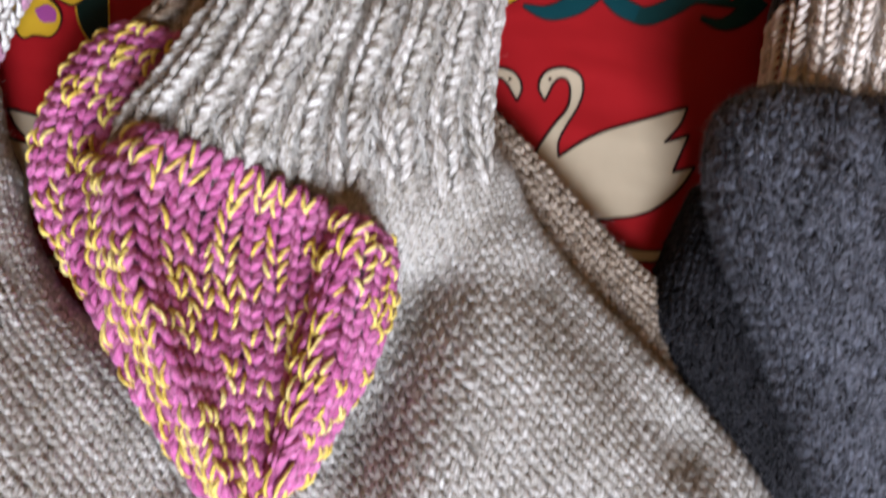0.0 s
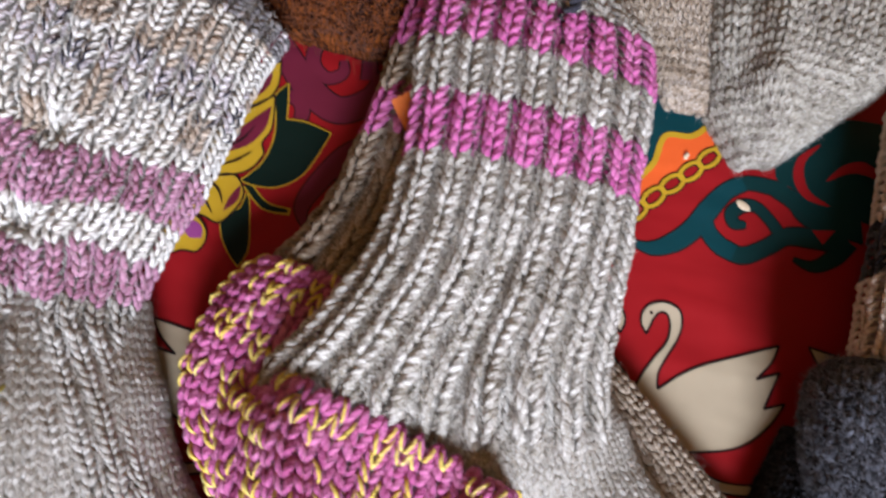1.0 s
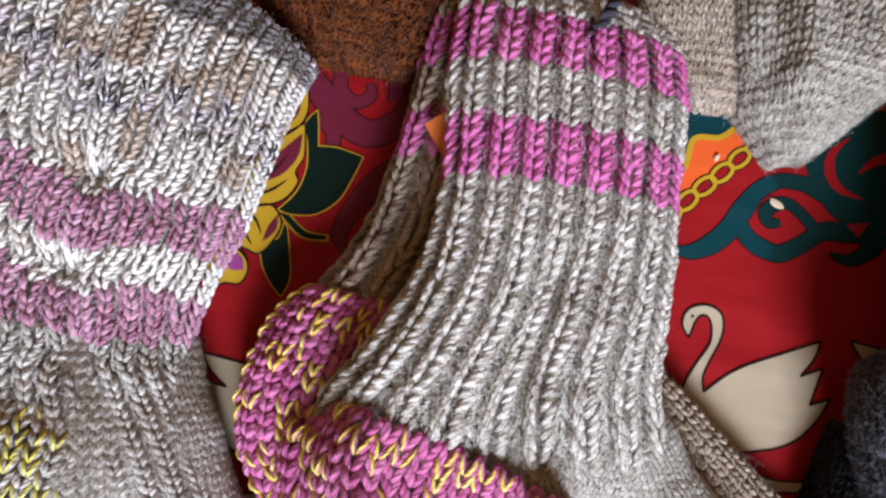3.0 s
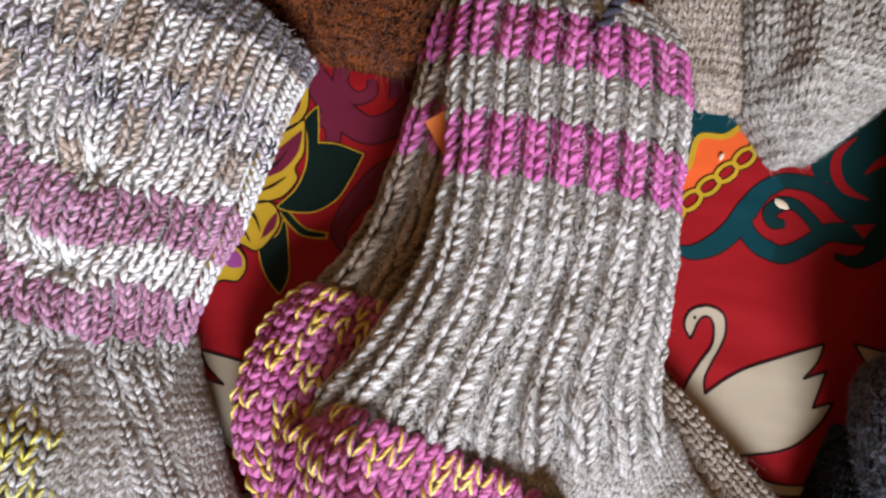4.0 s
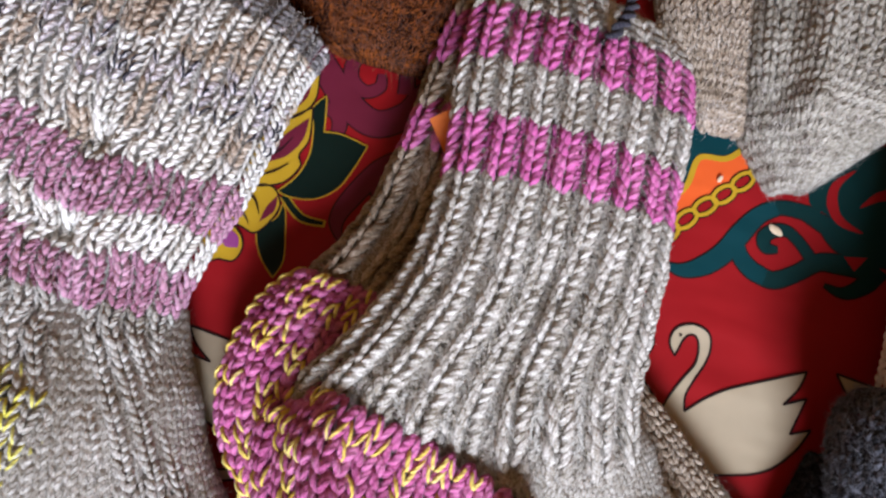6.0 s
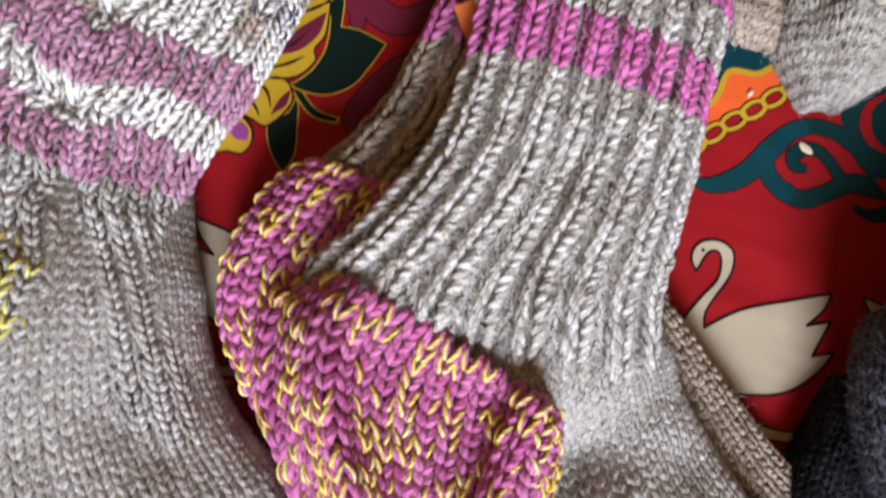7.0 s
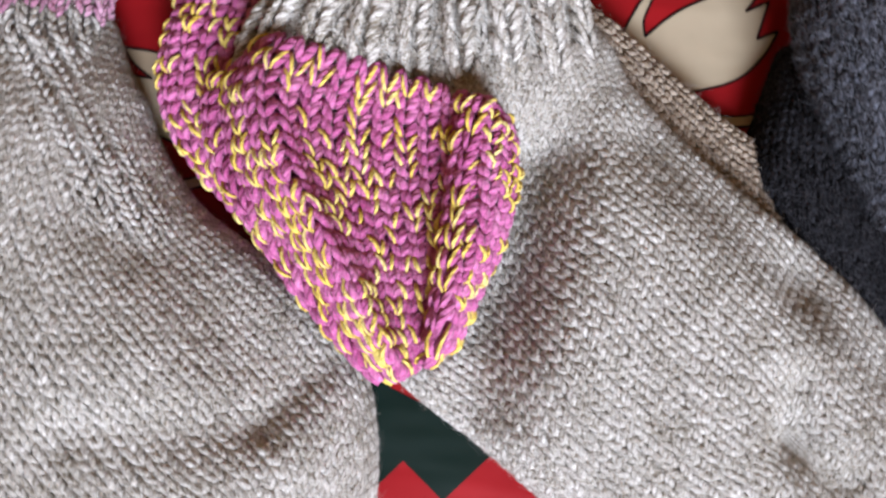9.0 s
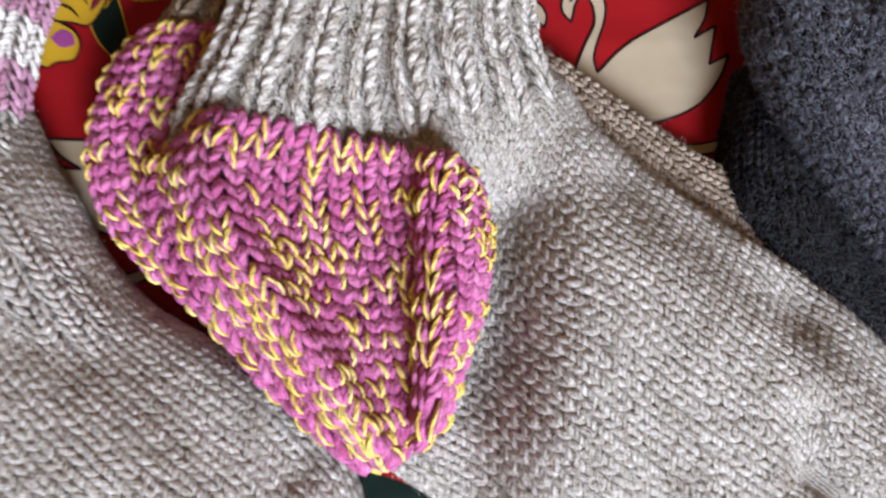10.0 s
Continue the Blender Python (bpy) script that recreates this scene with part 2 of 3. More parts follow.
def tube(rows, dents=(), fat=0.78, low=-24, high=204, n=90):
    """Rows of both edges, top and bottom: (lx, ly, rx, ry, top, bottom). Returns the knitted upper part and the whole round."""
    r = paced(smooth_rows(rows, 4 * n), n)
    made = []
    for a0, a1, m in ((low, high, 80), (0, 360, 49)):
        th = np.radians(np.linspace(a0, a1, m))[None, :]
        c, s = np.sign(np.cos(th)) * np.abs(np.cos(th)) ** fat, np.sign(np.sin(th)) * np.abs(np.sin(th)) ** fat
        x = (r[:, 0:1] + r[:, 2:3]) / 2 - (r[:, 2:3] - r[:, 0:1]) / 2 * -c
        y = (r[:, 1:2] + r[:, 3:4]) / 2 + (r[:, 3:4] - r[:, 1:2]) / 2 * c
        z = (r[:, 4:5] + r[:, 5:6]) / 2 + (r[:, 4:5] - r[:, 5:6]) / 2 * s
        up = np.clip(s, 0, 1)
        for a, b, wide, deep in dents:
            z = z - up * deep * np.exp(-((near_line(x, y, a, b) / wide) ** 2))
        made.append(np.stack([x, y, np.maximum(z + 0 * x, 0.8)], 2))
    return Cloth(even(made[0][:, ::-1])), made[1]


def sheet(rows, height, n=70, m=70):
    """Rows of both edges (lx, ly, rx, ry); height(u, v) with u from -1 to 1, v from 0 to 1."""
    r = paced(smooth_rows(rows, 4 * n), n)
    u, v = np.linspace(-1, 1, m)[None, :], np.linspace(0, 1, n)[:, None]
    x = (r[:, 0:1] + r[:, 2:3]) / 2 + (r[:, 2:3] - r[:, 0:1]) / 2 * u
    y = (r[:, 1:2] + r[:, 3:4]) / 2 + (r[:, 3:4] - r[:, 1:2]) / 2 * u
    return Cloth(even(np.stack([x, y, height(u + 0 * v, v + 0 * u)], 2)))


def yarns(cloth, paths, radius, lift, sides=6):
    """Short lengths of yarn along paths (n x k x 2 of u, v): points, faces and uvs of all of them, each one an island."""
    n, k = paths.shape[:2]
    p, nr = cloth.at(paths[..., 0], paths[..., 1])
    p = p + nr * lift[..., None]
    t = np.gradient(p, axis=1)
    t /= np.linalg.norm(t, axis=2, keepdims=True) + 1e-9
    side = np.cross(t, nr)
    side /= np.linalg.norm(side, axis=2, keepdims=True) + 1e-9
    up = np.cross(side, t)
    ph = np.linspace(0, 2 * np.pi, sides, endpoint=False)
    ring = p[:, :, None] + (radius[..., None] * np.cos(ph))[..., None] * side[:, :, None] + (0.74 * radius[..., None] * np.sin(ph))[..., None] * up[:, :, None]
    verts = np.concatenate([ring.reshape(n, -1, 3), p[:, :1] - t[:, :1] * radius[:, :1, None] * 0.6, p[:, -1:] + t[:, -1:] * radius[:, -1:, None] * 0.6], 1)
    per = k * sides + 2
    quads = np.array([(a * sides + b, a * sides + (b + 1) % sides, (a + 1) * sides + (b + 1) % sides, (a + 1) * sides + b) for a in range(k - 1) for b in range(sides)])
    tris = np.array([(k * sides, (b + 1) % sides, b) for b in range(sides)] + [(k * sides + 1, (k - 1) * sides + b, (k - 1) * sides + (b + 1) % sides) for b in range(sides)])
    base = (np.arange(n) * per)[:, None, None]
    s = np.linspace(0, 1, k)
    uv = np.concatenate([np.stack(np.meshgrid(s, np.arange(sides) / sides, indexing="ij"), 2).reshape(-1, 2), [[0, 0], [1, 0]]])
    return verts.reshape(-1, 3), (quads[None] + base).reshape(-1, 4), (tris[None] + base).reshape(-1, 3), np.tile(uv, (n, 1)), n


LEG_S = np.linspace(0, 1, 6)
LEG_R = np.array([0.55, 0.92, 1.05, 1.03, 0.84, 0.42])
LEG_Z = np.array([-1.6, -0.42, 0.24, 0.54, 0.52, 0.0])


def knit(name, cloth, mats, parent, label="", col=4.7, row=4.1, rib=0, pick=None, fat=1.0, deep=1.0, rng=None, sides=5, extra=None, fade=0.9, wide=0.92, long=1.6, furrow=1.1):
    """Knits a cloth: every stitch is a V of two yarn legs. rib: width of a rib of two stitches and its furrow; pick(u, v): material index."""
    rng = rng or np.random.default_rng(7)
    rows = max(3, round(cloth.length / row))
    if rib:
        count = max(2, round(cloth.width / rib))
        mid = (np.arange(count) + 0.38) / count
        half = 0.375 / count
    else:
        count = max(1, round(cloth.width / col))
        mid = (np.arange(count) + 0.5) / count
        half = 0.5 / count
    cu, rv = np.meshgrid(mid, np.arange(rows), indexing="ij")
    cu, rv = cu.ravel(), rv.ravel()
    cu, rv = np.repeat(cu, 2), np.repeat(rv, 2).astype(float)
    hand = np.tile([-1.0, 1.0], len(cu) // 2)
    n = len(cu)
    wob = rng.normal(0, 0.07, (n, 2))
    s = LEG_S[None]
    spread = wide - (wide - 0.13) * s
    if rib:
        spread = 0.84 - 0.64 * s
    u = cu[:, None] + half * (hand[:, None] * spread + wob[:, :1])
    v = (rv[:, None] - 0.3 + long * s + wob[:, 1:]) / rows
    big = (0.178 if rib else 0.255) * (cloth.width * half * 2) * fat * rng.normal(1, 0.09, (n, 1))
    rad, lift = big * LEG_R[None], big * LEG_Z[None] * deep
    if rib:
        lift = lift + big * (0.8 - 2.0 * np.clip((v - fade) / (1 - fade), 0, 1))
    V, Q, T, W, _ = yarns(cloth, np.stack([u, v], 2), rad, lift, sides)
    which = np.zeros(n, int) if pick is None else np.asarray(pick(cu, (rv + 0.5) / rows, hand, rng), int)
    per_q, per_t = len(Q) // n, len(T) // n
    parts = [(V, Q, T, W, np.repeat(which, per_q), np.repeat(which, per_t))]
    if rib:
        bu, bv = np.meshgrid((np.arange(count) + 0.89) / count, np.arange(rows), indexing="ij")
        bu, bv = bu.ravel(), bv.ravel().astype(float)
        m = len(bu)
        x = np.linspace(-1, 1, 6)[None]
        lean = np.where(rng.random((m, 1)) < 0.5, -1.0, 1.0)
        u2 = bu[:, None] + (0.07 * lean * x + 0.05 * lean) / count + rng.normal(0, 0.012 / count, (m, 1))
        v2 = (bv[:, None] + 0.5 + 0.7 * x + rng.normal(0, 0.1, (m, 1))) / rows
        r2 = big.mean() * 0.66 * LEG_R[None] * rng.normal(1, 0.1, (m, 1))
        V2, Q2, T2, W2, _ = yarns(cloth, np.stack([u2, v2], 2), r2, r2 * 0 - big.mean() * furrow, sides)
        w2 = np.zeros(m, int) if pick is None else np.asarray(pick(bu, (bv + 0.5) / rows, np.ones(m), rng), int)
        parts.append((V2, Q2, T2, W2, np.repeat(w2, per_q), np.repeat(w2, per_t)))
    off, vs, qs, ts, ws, mq, mt = 0, [], [], [], [], [], []
    for V, Q, T, W, a, b in parts:
        vs.append(V), qs.append(Q + off), ts.append(T + off), ws.append(W), mq.append(a), mt.append(b)
        off += len(V)
    ob = mesh_object(name, np.concatenate(vs) * MM, [np.concatenate(qs), np.concatenate(ts)], mats, parent, label, np.concatenate(ws), np.concatenate(mq + mt))
    if extra:
        share, mat, title, words, *where = extra
        chosen = (np.repeat(rng.random(n // 2), 2) < share * 0.6) | (rng.random(n) < share * 0.3)
        if where:
            chosen &= where[0](cu, (rv + 0.5) / rows)
        r3 = big[chosen] * np.array([0.25, 0.40, 0.44, 0.44, 0.40, 0.25])[None]
        sh = hand[chosen][:, None] * half * rng.uniform(-0.25, 0.3, (chosen.sum(), 1))
        V, Q, T, W, _ = yarns(cloth, np.stack([u[chosen] + sh, v[chosen]], 2), r3, lift[chosen] + rad[chosen] * 0.92, 5)
        tagged(mesh_object(title, V * MM, [Q, T], [mat], ob, words, W), kind="stuff")
    return tagged(ob, kind="stuff")


def lining(name, round_grid, mat, parent, shrink=2.8):
    """The inner fabric under the stitches, a closed flattened tube."""
    g = round_grid.copy()
    c = g.mean(1, keepdims=True)
    d = g - c
    far = np.linalg.norm(d, axis=2, keepdims=True) + 1e-6
    g = c + d * np.clip(1 - shrink / far, 0.3, 1)
    h, w = g.shape[0], g.shape[1] - 1
    g = g[:, :w]
    v = np.concatenate([g.reshape(-1, 3), g[0].mean(0, keepdims=True), g[-1].mean(0, keepdims=True)])
    a, b = np.meshgrid(np.arange(h - 1), np.arange(w), indexing="ij")
    a, b = a.ravel(), b.ravel()
    q = np.stack([a * w + b, a * w + (b + 1) % w, (a + 1) * w + (b + 1) % w, (a + 1) * w + b], 1)
    k = np.arange(w)
    t = np.concatenate([np.stack([np.full(w, h * w), (k + 1) % w, k], 1), np.stack([np.full(w, h * w + 1), (h - 1) * w + k, (h - 1) * w + (k + 1) % w], 1)])
    return mesh_object(name, v * MM, [q, t], [mat], parent, "", v[:, :2] * 0.2)


def fuzz(cloth, count, mat, parent, long=(3, 8), thin=0.06, seed=3, lean=0.5, name="fuzz", k=4, off=1.7, skip=()):
    """Fine stray fibres that stand off the wool."""
    rng = np.random.default_rng(seed)
    u, v = rng.random(count), rng.random(count)
    for a, b in skip:
        v = np.where((v > a) & (v < b), -1, v)
    u, v = u[v >= 0], v[v >= 0]
    count = len(v)
    p, nr = cloth.at(u, v)
    d = rng.normal(0, 1, (count, 3))
    d -= (d * nr).sum(1, keepdims=True) * nr
    d /= np.linalg.norm(d, axis=1, keepdims=True)
    size = rng.uniform(*long, (count, 1))
    way = d * rng.uniform(0.5, 1.0, (count, 1)) + nr * rng.uniform(0.1, lean, (count, 1))
    curl = np.cross(d, nr) * rng.normal(0, 0.5, (count, 1)) - nr * 0.25
    s = np.linspace(0, 1, k)[None, :, None]
    path = p[:, None] + nr[:, None] * (off + rng.uniform(-0.6, 0.6, (count, 1))[:, None]) + size[:, None] * (way[:, None] * s + curl[:, None] * s * s)
    t = np.gradient(path, axis=1)
    a = np.cross(t, nr[:, None])
    a /= np.linalg.norm(a, axis=2, keepdims=True) + 1e-9
    w = thin * (1 - 0.6 * s)
    v = np.stack([path + w * a, path - w * a], 2).reshape(-1, 3)
    quads = np.array([(i * 2, i * 2 + 1, i * 2 + 3, i * 2 + 2) for i in range(k - 1)])
    q = (quads[None] + (np.arange(count) * k * 2)[:, None, None]).reshape(-1, 4)
    return tagged(mesh_object(name, v * MM, [q], [mat], parent), kind="stuff")


def thing(name, label, category, x=0, y=0, z=0, group=""):
    e = new(name)
    e.empty_display_size = 0.01
    e.location = (x * MM, y * MM, z * MM)
    return tagged(e, label, category, group)


def box(name, lo, hi, mat, parent=None, label="", bevel=0.0):
    bm = bmesh.new()
    bmesh.ops.create_cube(bm, size=1)
    for v in bm.verts:
        v.co = [lo[i] + (v.co[i] + 0.5) * (hi[i] - lo[i]) for i in range(3)]
    if bevel:
        bmesh.ops.bevel(bm, geom=bm.edges[:], offset=bevel, segments=2, affect="EDGES", profile=0.5)
    me = bpy.data.meshes.new(name)
    bm.to_mesh(me)
    bm.free()
    me.materials.append(mat)
    ob = new(name, me)
    ob.parent = parent
    if label:
        ob["label"] = label
    return ob


# ---- the room and the table ----
X0, X1, Y0, Y1, Z0, Z1 = -1.5, 1.3, -1.4, 1.6, -0.75, 1.75
for nm, lo, hi, mt in (("floor", (X0, Y0, Z0 - 0.1), (X1, Y1, Z0), FLOOR), ("ceiling", (X0, Y0, Z1), (X1, Y1, Z1 + 0.1), CEIL), ("wall_west", (X0 - 0.1, Y0, Z0), (X0, Y1, Z1), WALL), ("wall_north", (X0, Y1, Z0), (X1, Y1 + 0.1, Z1), WALL), ("wall_east", (X1, Y0, Z0), (X1 + 0.1, Y1, Z1), WALL)):
    tagged(box(nm, lo, hi, mt), "plain warm-painted room surface round the table", "room", kind="structure")
wall = tagged(box("wall_south", (X0, Y0 - 0.1, Z0), (X1, Y0, 0.58), WALL), "plain warm-painted wall with a window opening", "wall", kind="structure")
for lo, hi in (((X0, Y0 - 0.1, 1.34), (X1, Y0, Z1)), ((X0, Y0 - 0.1, 0.58), (0.10, Y0, 1.34)), ((0.90, Y0 - 0.1, 0.58), (X1, Y0, 1.34))):
    box("wall_panel", lo, hi, WALL, wall)
table = thing("table", "plain brown wooden table under the red cloth", "table", z=-750 / 0.85)
TOP = -0.003
box("tabletop", (-0.62, -0.5, 0.75 - 0.033), (0.62, 0.62, 0.75 + TOP), TIMBER, table, bevel=0.004)
for lx, ly in ((-0.56, -0.44), (0.5, -0.44), (-0.56, 0.5), (0.5, 0.5)):
    box("leg", (lx, ly, 0), (lx + 0.06, ly + 0.06, 0.715), TIMBER, table, bevel=0.004)

# ---- the printed cloth ----
cloth = tagged(box("tablecloth", (-0.6, -0.48, TOP), (0.6, 0.6, 0.0), RED, bevel=0.001), "bright red cotton cloth printed with scrolls, flowers and cream motifs", "cloth")


def outline(points, closed=True, step=8):
    """A smooth line through the points; sharp corners stay sharp."""
    p = [Vector(q) for q in points]
    n, out = len(p), []
    for i in range(n if closed else n - 1):
        a, b, c, d = (p[(i + k) % n] if closed else p[min(max(i + k, 0), n - 1)] for k in (-1, 0, 1, 2))

        def slope(u, v, w):
            if u == v or v == w:
                return (w - u) / 2
            return Vector((0, 0)) if (v - u).angle(w - v, 0) > 1.25 else (w - u) / 2

        m0, m1 = slope(a, b, c), slope(b, c, d)
        for k in range(step):
            t = k / step
            out.append((2 * t**3 - 3 * t**2 + 1) * b + (t**3 - 2 * t**2 + t) * m0 + (3 * t**2 - 2 * t**3) * c + (t**3 - t**2) * m1)
    if not closed:
        out.append(p[-1])
    return out


COUNT = [0]


def height(layer):
    COUNT[0] += 1
    return 0.12 * layer + 0.0011 * (COUNT[0] % 100)


def fill(name, points, colour, layer, step=8):
    from mathutils.geometry import tessellate_polygon

    line = [v.to_3d() for v in outline(points, True, step)]
    tris = tessellate_polygon([line])
    v = np.array([(q.x, q.y, 0) for q in line])
    v[:, 2] = height(layer)
    f = np.array([t if (line[t[1]] - line[t[0]]).cross(line[t[2]] - line[t[0]]).z > 0 else t[::-1] for t in tris])
    return mesh_object(name, v * MM, [f], [PRINT[colour]], cloth, smooth=False)


def stroke(name, points, wide, colour, layer, closed=False, step=8):
    """A printed line; wide is one width, or one for each point."""
    line = outline(points, closed, step)
    n = len(line)
    w = np.full(n, wide) if isinstance(wide, (int, float)) else np.interp(np.linspace(0, 1, n), np.linspace(0, 1, len(wide)), wide)
    q = np.array([(a.x, a.y) for a in line])
    t = np.gradient(q, axis=0) if not closed else np.roll(q, -1, 0) - np.roll(q, 1, 0)
    t /= np.linalg.norm(t, axis=1, keepdims=True) + 1e-9
    s = np.stack([-t[:, 1], t[:, 0]], 1) * w[:, None] / 2
    v = np.concatenate([q + s, q - s])
    v = np.column_stack([v, np.full(2 * n, height(layer))])
    k = np.arange(n if closed else n - 1)
    f = np.stack([k + n, (k + 1) % n + n, (k + 1) % n, k], 1)
    return mesh_object(name, v * MM, [f], [PRINT[colour]], cloth, smooth=False)


def edged(name, points, colour, edge, wide=0.9, layer=2):
    fill(name, points, colour, layer)
    stroke("outline", points, wide, edge, layer + 1, True)


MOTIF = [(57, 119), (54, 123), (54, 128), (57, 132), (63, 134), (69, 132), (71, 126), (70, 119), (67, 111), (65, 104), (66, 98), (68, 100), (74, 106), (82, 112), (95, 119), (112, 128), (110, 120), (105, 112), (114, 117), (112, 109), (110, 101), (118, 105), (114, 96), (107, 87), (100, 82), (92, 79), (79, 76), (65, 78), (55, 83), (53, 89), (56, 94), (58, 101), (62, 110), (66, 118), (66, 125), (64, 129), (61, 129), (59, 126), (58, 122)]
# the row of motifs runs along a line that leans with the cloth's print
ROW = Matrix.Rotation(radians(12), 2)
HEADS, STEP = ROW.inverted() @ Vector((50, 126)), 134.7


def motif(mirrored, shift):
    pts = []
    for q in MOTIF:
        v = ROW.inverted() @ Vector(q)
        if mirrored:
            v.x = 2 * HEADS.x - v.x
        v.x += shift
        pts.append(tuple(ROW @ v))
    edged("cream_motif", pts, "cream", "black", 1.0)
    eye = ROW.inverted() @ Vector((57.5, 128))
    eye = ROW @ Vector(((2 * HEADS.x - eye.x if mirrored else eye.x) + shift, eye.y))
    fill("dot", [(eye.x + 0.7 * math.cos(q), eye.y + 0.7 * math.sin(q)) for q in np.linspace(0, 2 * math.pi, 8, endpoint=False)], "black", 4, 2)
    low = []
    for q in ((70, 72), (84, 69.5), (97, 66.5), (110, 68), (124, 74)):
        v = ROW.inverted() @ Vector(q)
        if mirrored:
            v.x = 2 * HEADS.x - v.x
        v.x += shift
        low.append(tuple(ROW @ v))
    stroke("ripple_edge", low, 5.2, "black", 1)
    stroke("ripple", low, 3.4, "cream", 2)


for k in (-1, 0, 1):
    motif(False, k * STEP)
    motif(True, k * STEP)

# scrolls, teal at the tip and dark green towards the corner
for pts, w, tint in (
    ([(98, 195), (108, 192), (119, 188), (138, 192)], [6, 8, 14, 24], "deep"),
    ([(78, 166), (83, 163), (91, 162), (100, 168), (108, 175), (118, 177), (134, 180)], [5, 7.5, 7, 6.5, 7, 8.5, 12], "deep"),
    ([(106, 174), (100, 180), (93, 184.5), (87, 183.5), (83, 179), (85, 175), (90, 175.5)], [5, 4.5, 4.5, 5.5, 5.5, 5, 2], "deep"),
    ([(112, 166), (121, 165), (129, 171), (134, 180)], [1, 4.5, 7, 9], "deep"),
    ([(73, 178), (79, 188), (87, 194), (98, 195), (104, 194)], [8, 7, 6, 6.5, 7.5], "deep"),
    ([(72, 175), (75, 168), (81, 163.5), (87, 162)], [5, 7, 7.5, 7], "teal"),
    ([(42, 156), (52, 155), (61, 160), (68, 168), (73, 178), (79, 188), (86, 193.5)], [0.5, 5.5, 8, 8.5, 8.5, 7, 6], "teal"),
):
    stroke("scroll_edge", pts, [q + 1.3 for q in w], "black", 1)
    stroke("scroll", pts, w, tint, 2)
fill("scroll_field", [(97, 210), (98, 204), (100, 199), (107, 197), (120, 192), (138, 190), (185, 182), (185, 238), (132, 236), (115, 228), (105, 219)], "deep", 2)
stroke("red_curl", [(116, 220), (109, 211), (109, 202), (114, 195.5), (124, 193)], [0.5, 3.6, 5, 4, 0.5], "red", 4)
stroke("red_curl", [(121, 204), (128, 211), (136, 214), (146, 211)], [0.5, 4, 6, 3], "red", 4)
fill("red_wedge", [(118, 180.5), (128, 183), (123.5, 175.5)], "red", 4)
fill("corner_field", [(28, 178), (41, 184), (46, 193), (48, 206), (60, 209), (68, 218), (74, 226), (70, 240), (40, 240), (20, 215)], "teal", 2)
fill("orange_field", [(38, 172), (41, 184), (46, 193), (48, 206), (60, 209), (68, 218), (74, 226), (80, 224), (74, 212), (63, 196), (52, 184), (44, 172)], "orange", 1)
stroke("gold_line", [(37, 176), (41, 184), (46, 193), (48.5, 206), (60, 209), (68, 218), (75, 227)], 2.6, "gold", 4)
links = outline([(33.5, 157), (39.5, 165), (45.5, 173), (52, 181.5), (59, 189), (65.5, 196.5), (72.5, 205), (79, 212.5), (85, 220)], False, 1)
for a, b in zip(links, links[1:]):
    c, d = (a + b) / 2, (b - a)
    ang = math.atan2(d.y, d.x)
    e = [(c.x + 5.6 * math.cos(t) * math.cos(ang) - 3.1 * math.sin(t) * math.sin(ang), c.y + 5.6 * math.cos(t) * math.sin(ang) + 3.1 * math.sin(t) * math.cos(ang)) for t in np.linspace(0, 2 * math.pi, 14, endpoint=False)]
    fill("chain_hole", e, "red", 2, 2)
    stroke("chain_edge", e, 2.9, "black", 3, True, 3)
    stroke("chain_link", e, 1.7, "gold", 5, True, 3)

# the flower and its leaves
edged("leaf", [(-120, 179), (-116, 186), (-114, 179), (-112, 170), (-104, 171), (-92, 169), (-95, 157), (-99, 147), (-107, 140), (-117, 138), (-123, 139), (-117, 148), (-115, 159), (-117, 170)], "green", "gold", 0.55, 4)
edged("leaf", [(-117, 132), (-114, 123), (-111, 111), (-113, 103), (-119, 108), (-124, 115), (-126, 123), (-120, 127), (-119, 134)], "green", "gold", 0.5, 4)
stroke("stem_edge", [(-120, 138), (-110, 131), (-99, 131)], [4, 4, 3], "gold", 3)
stroke("stem", [(-120, 138), (-110, 131), (-100, 131)], [2.6, 2.8, 1.6], "green", 4)
for pts in (
    [(-122, 195), (-120, 184), (-123, 176), (-131, 169), (-138, 165), (-136, 178), (-129, 189)],
    [(-120, 179), (-117, 165), (-119, 157), (-117, 152), (-121, 144), (-128, 140), (-134, 139), (-141, 143), (-140, 155), (-135, 164), (-128, 172)],
    [(-142, 132), (-132, 139), (-125, 140), (-120, 134), (-121, 127), (-126, 119), (-133, 120), (-142, 121)],
    [(-145, 124), (-141, 122), (-132, 117), (-129, 111), (-131, 105), (-137, 104), (-141, 102), (-145, 105), (-150, 112)],
):
    edged("petal", pts, "gold", "black", 0.8, 6)
for pts in (
    [(-124, 189), (-124, 182), (-130, 173), (-134, 172), (-131, 180)],
    [(-120, 174), (-119.5, 164), (-124, 155), (-131, 150), (-134, 153), (-129, 162)],
    [(-122, 137), (-121.5, 130), (-126, 124), (-125, 131)],
):
    fill("petal_heart", pts, "wine", 8)
fill("petal_spot", [(-140, 114), (-136, 117), (-132, 115), (-131, 111), (-136, 110)], "lilac", 8)
for pts in ([(-140, 128), (-134, 126), (-130, 122)], [(-138, 136), (-131, 133), (-127, 127)], [(-133, 143), (-127, 147), (-122, 152)], [(-135, 150), (-128, 156), (-124, 164)]):
    stroke("petal_vein", pts, [0.4, 1.2, 0.3], "black", 9)
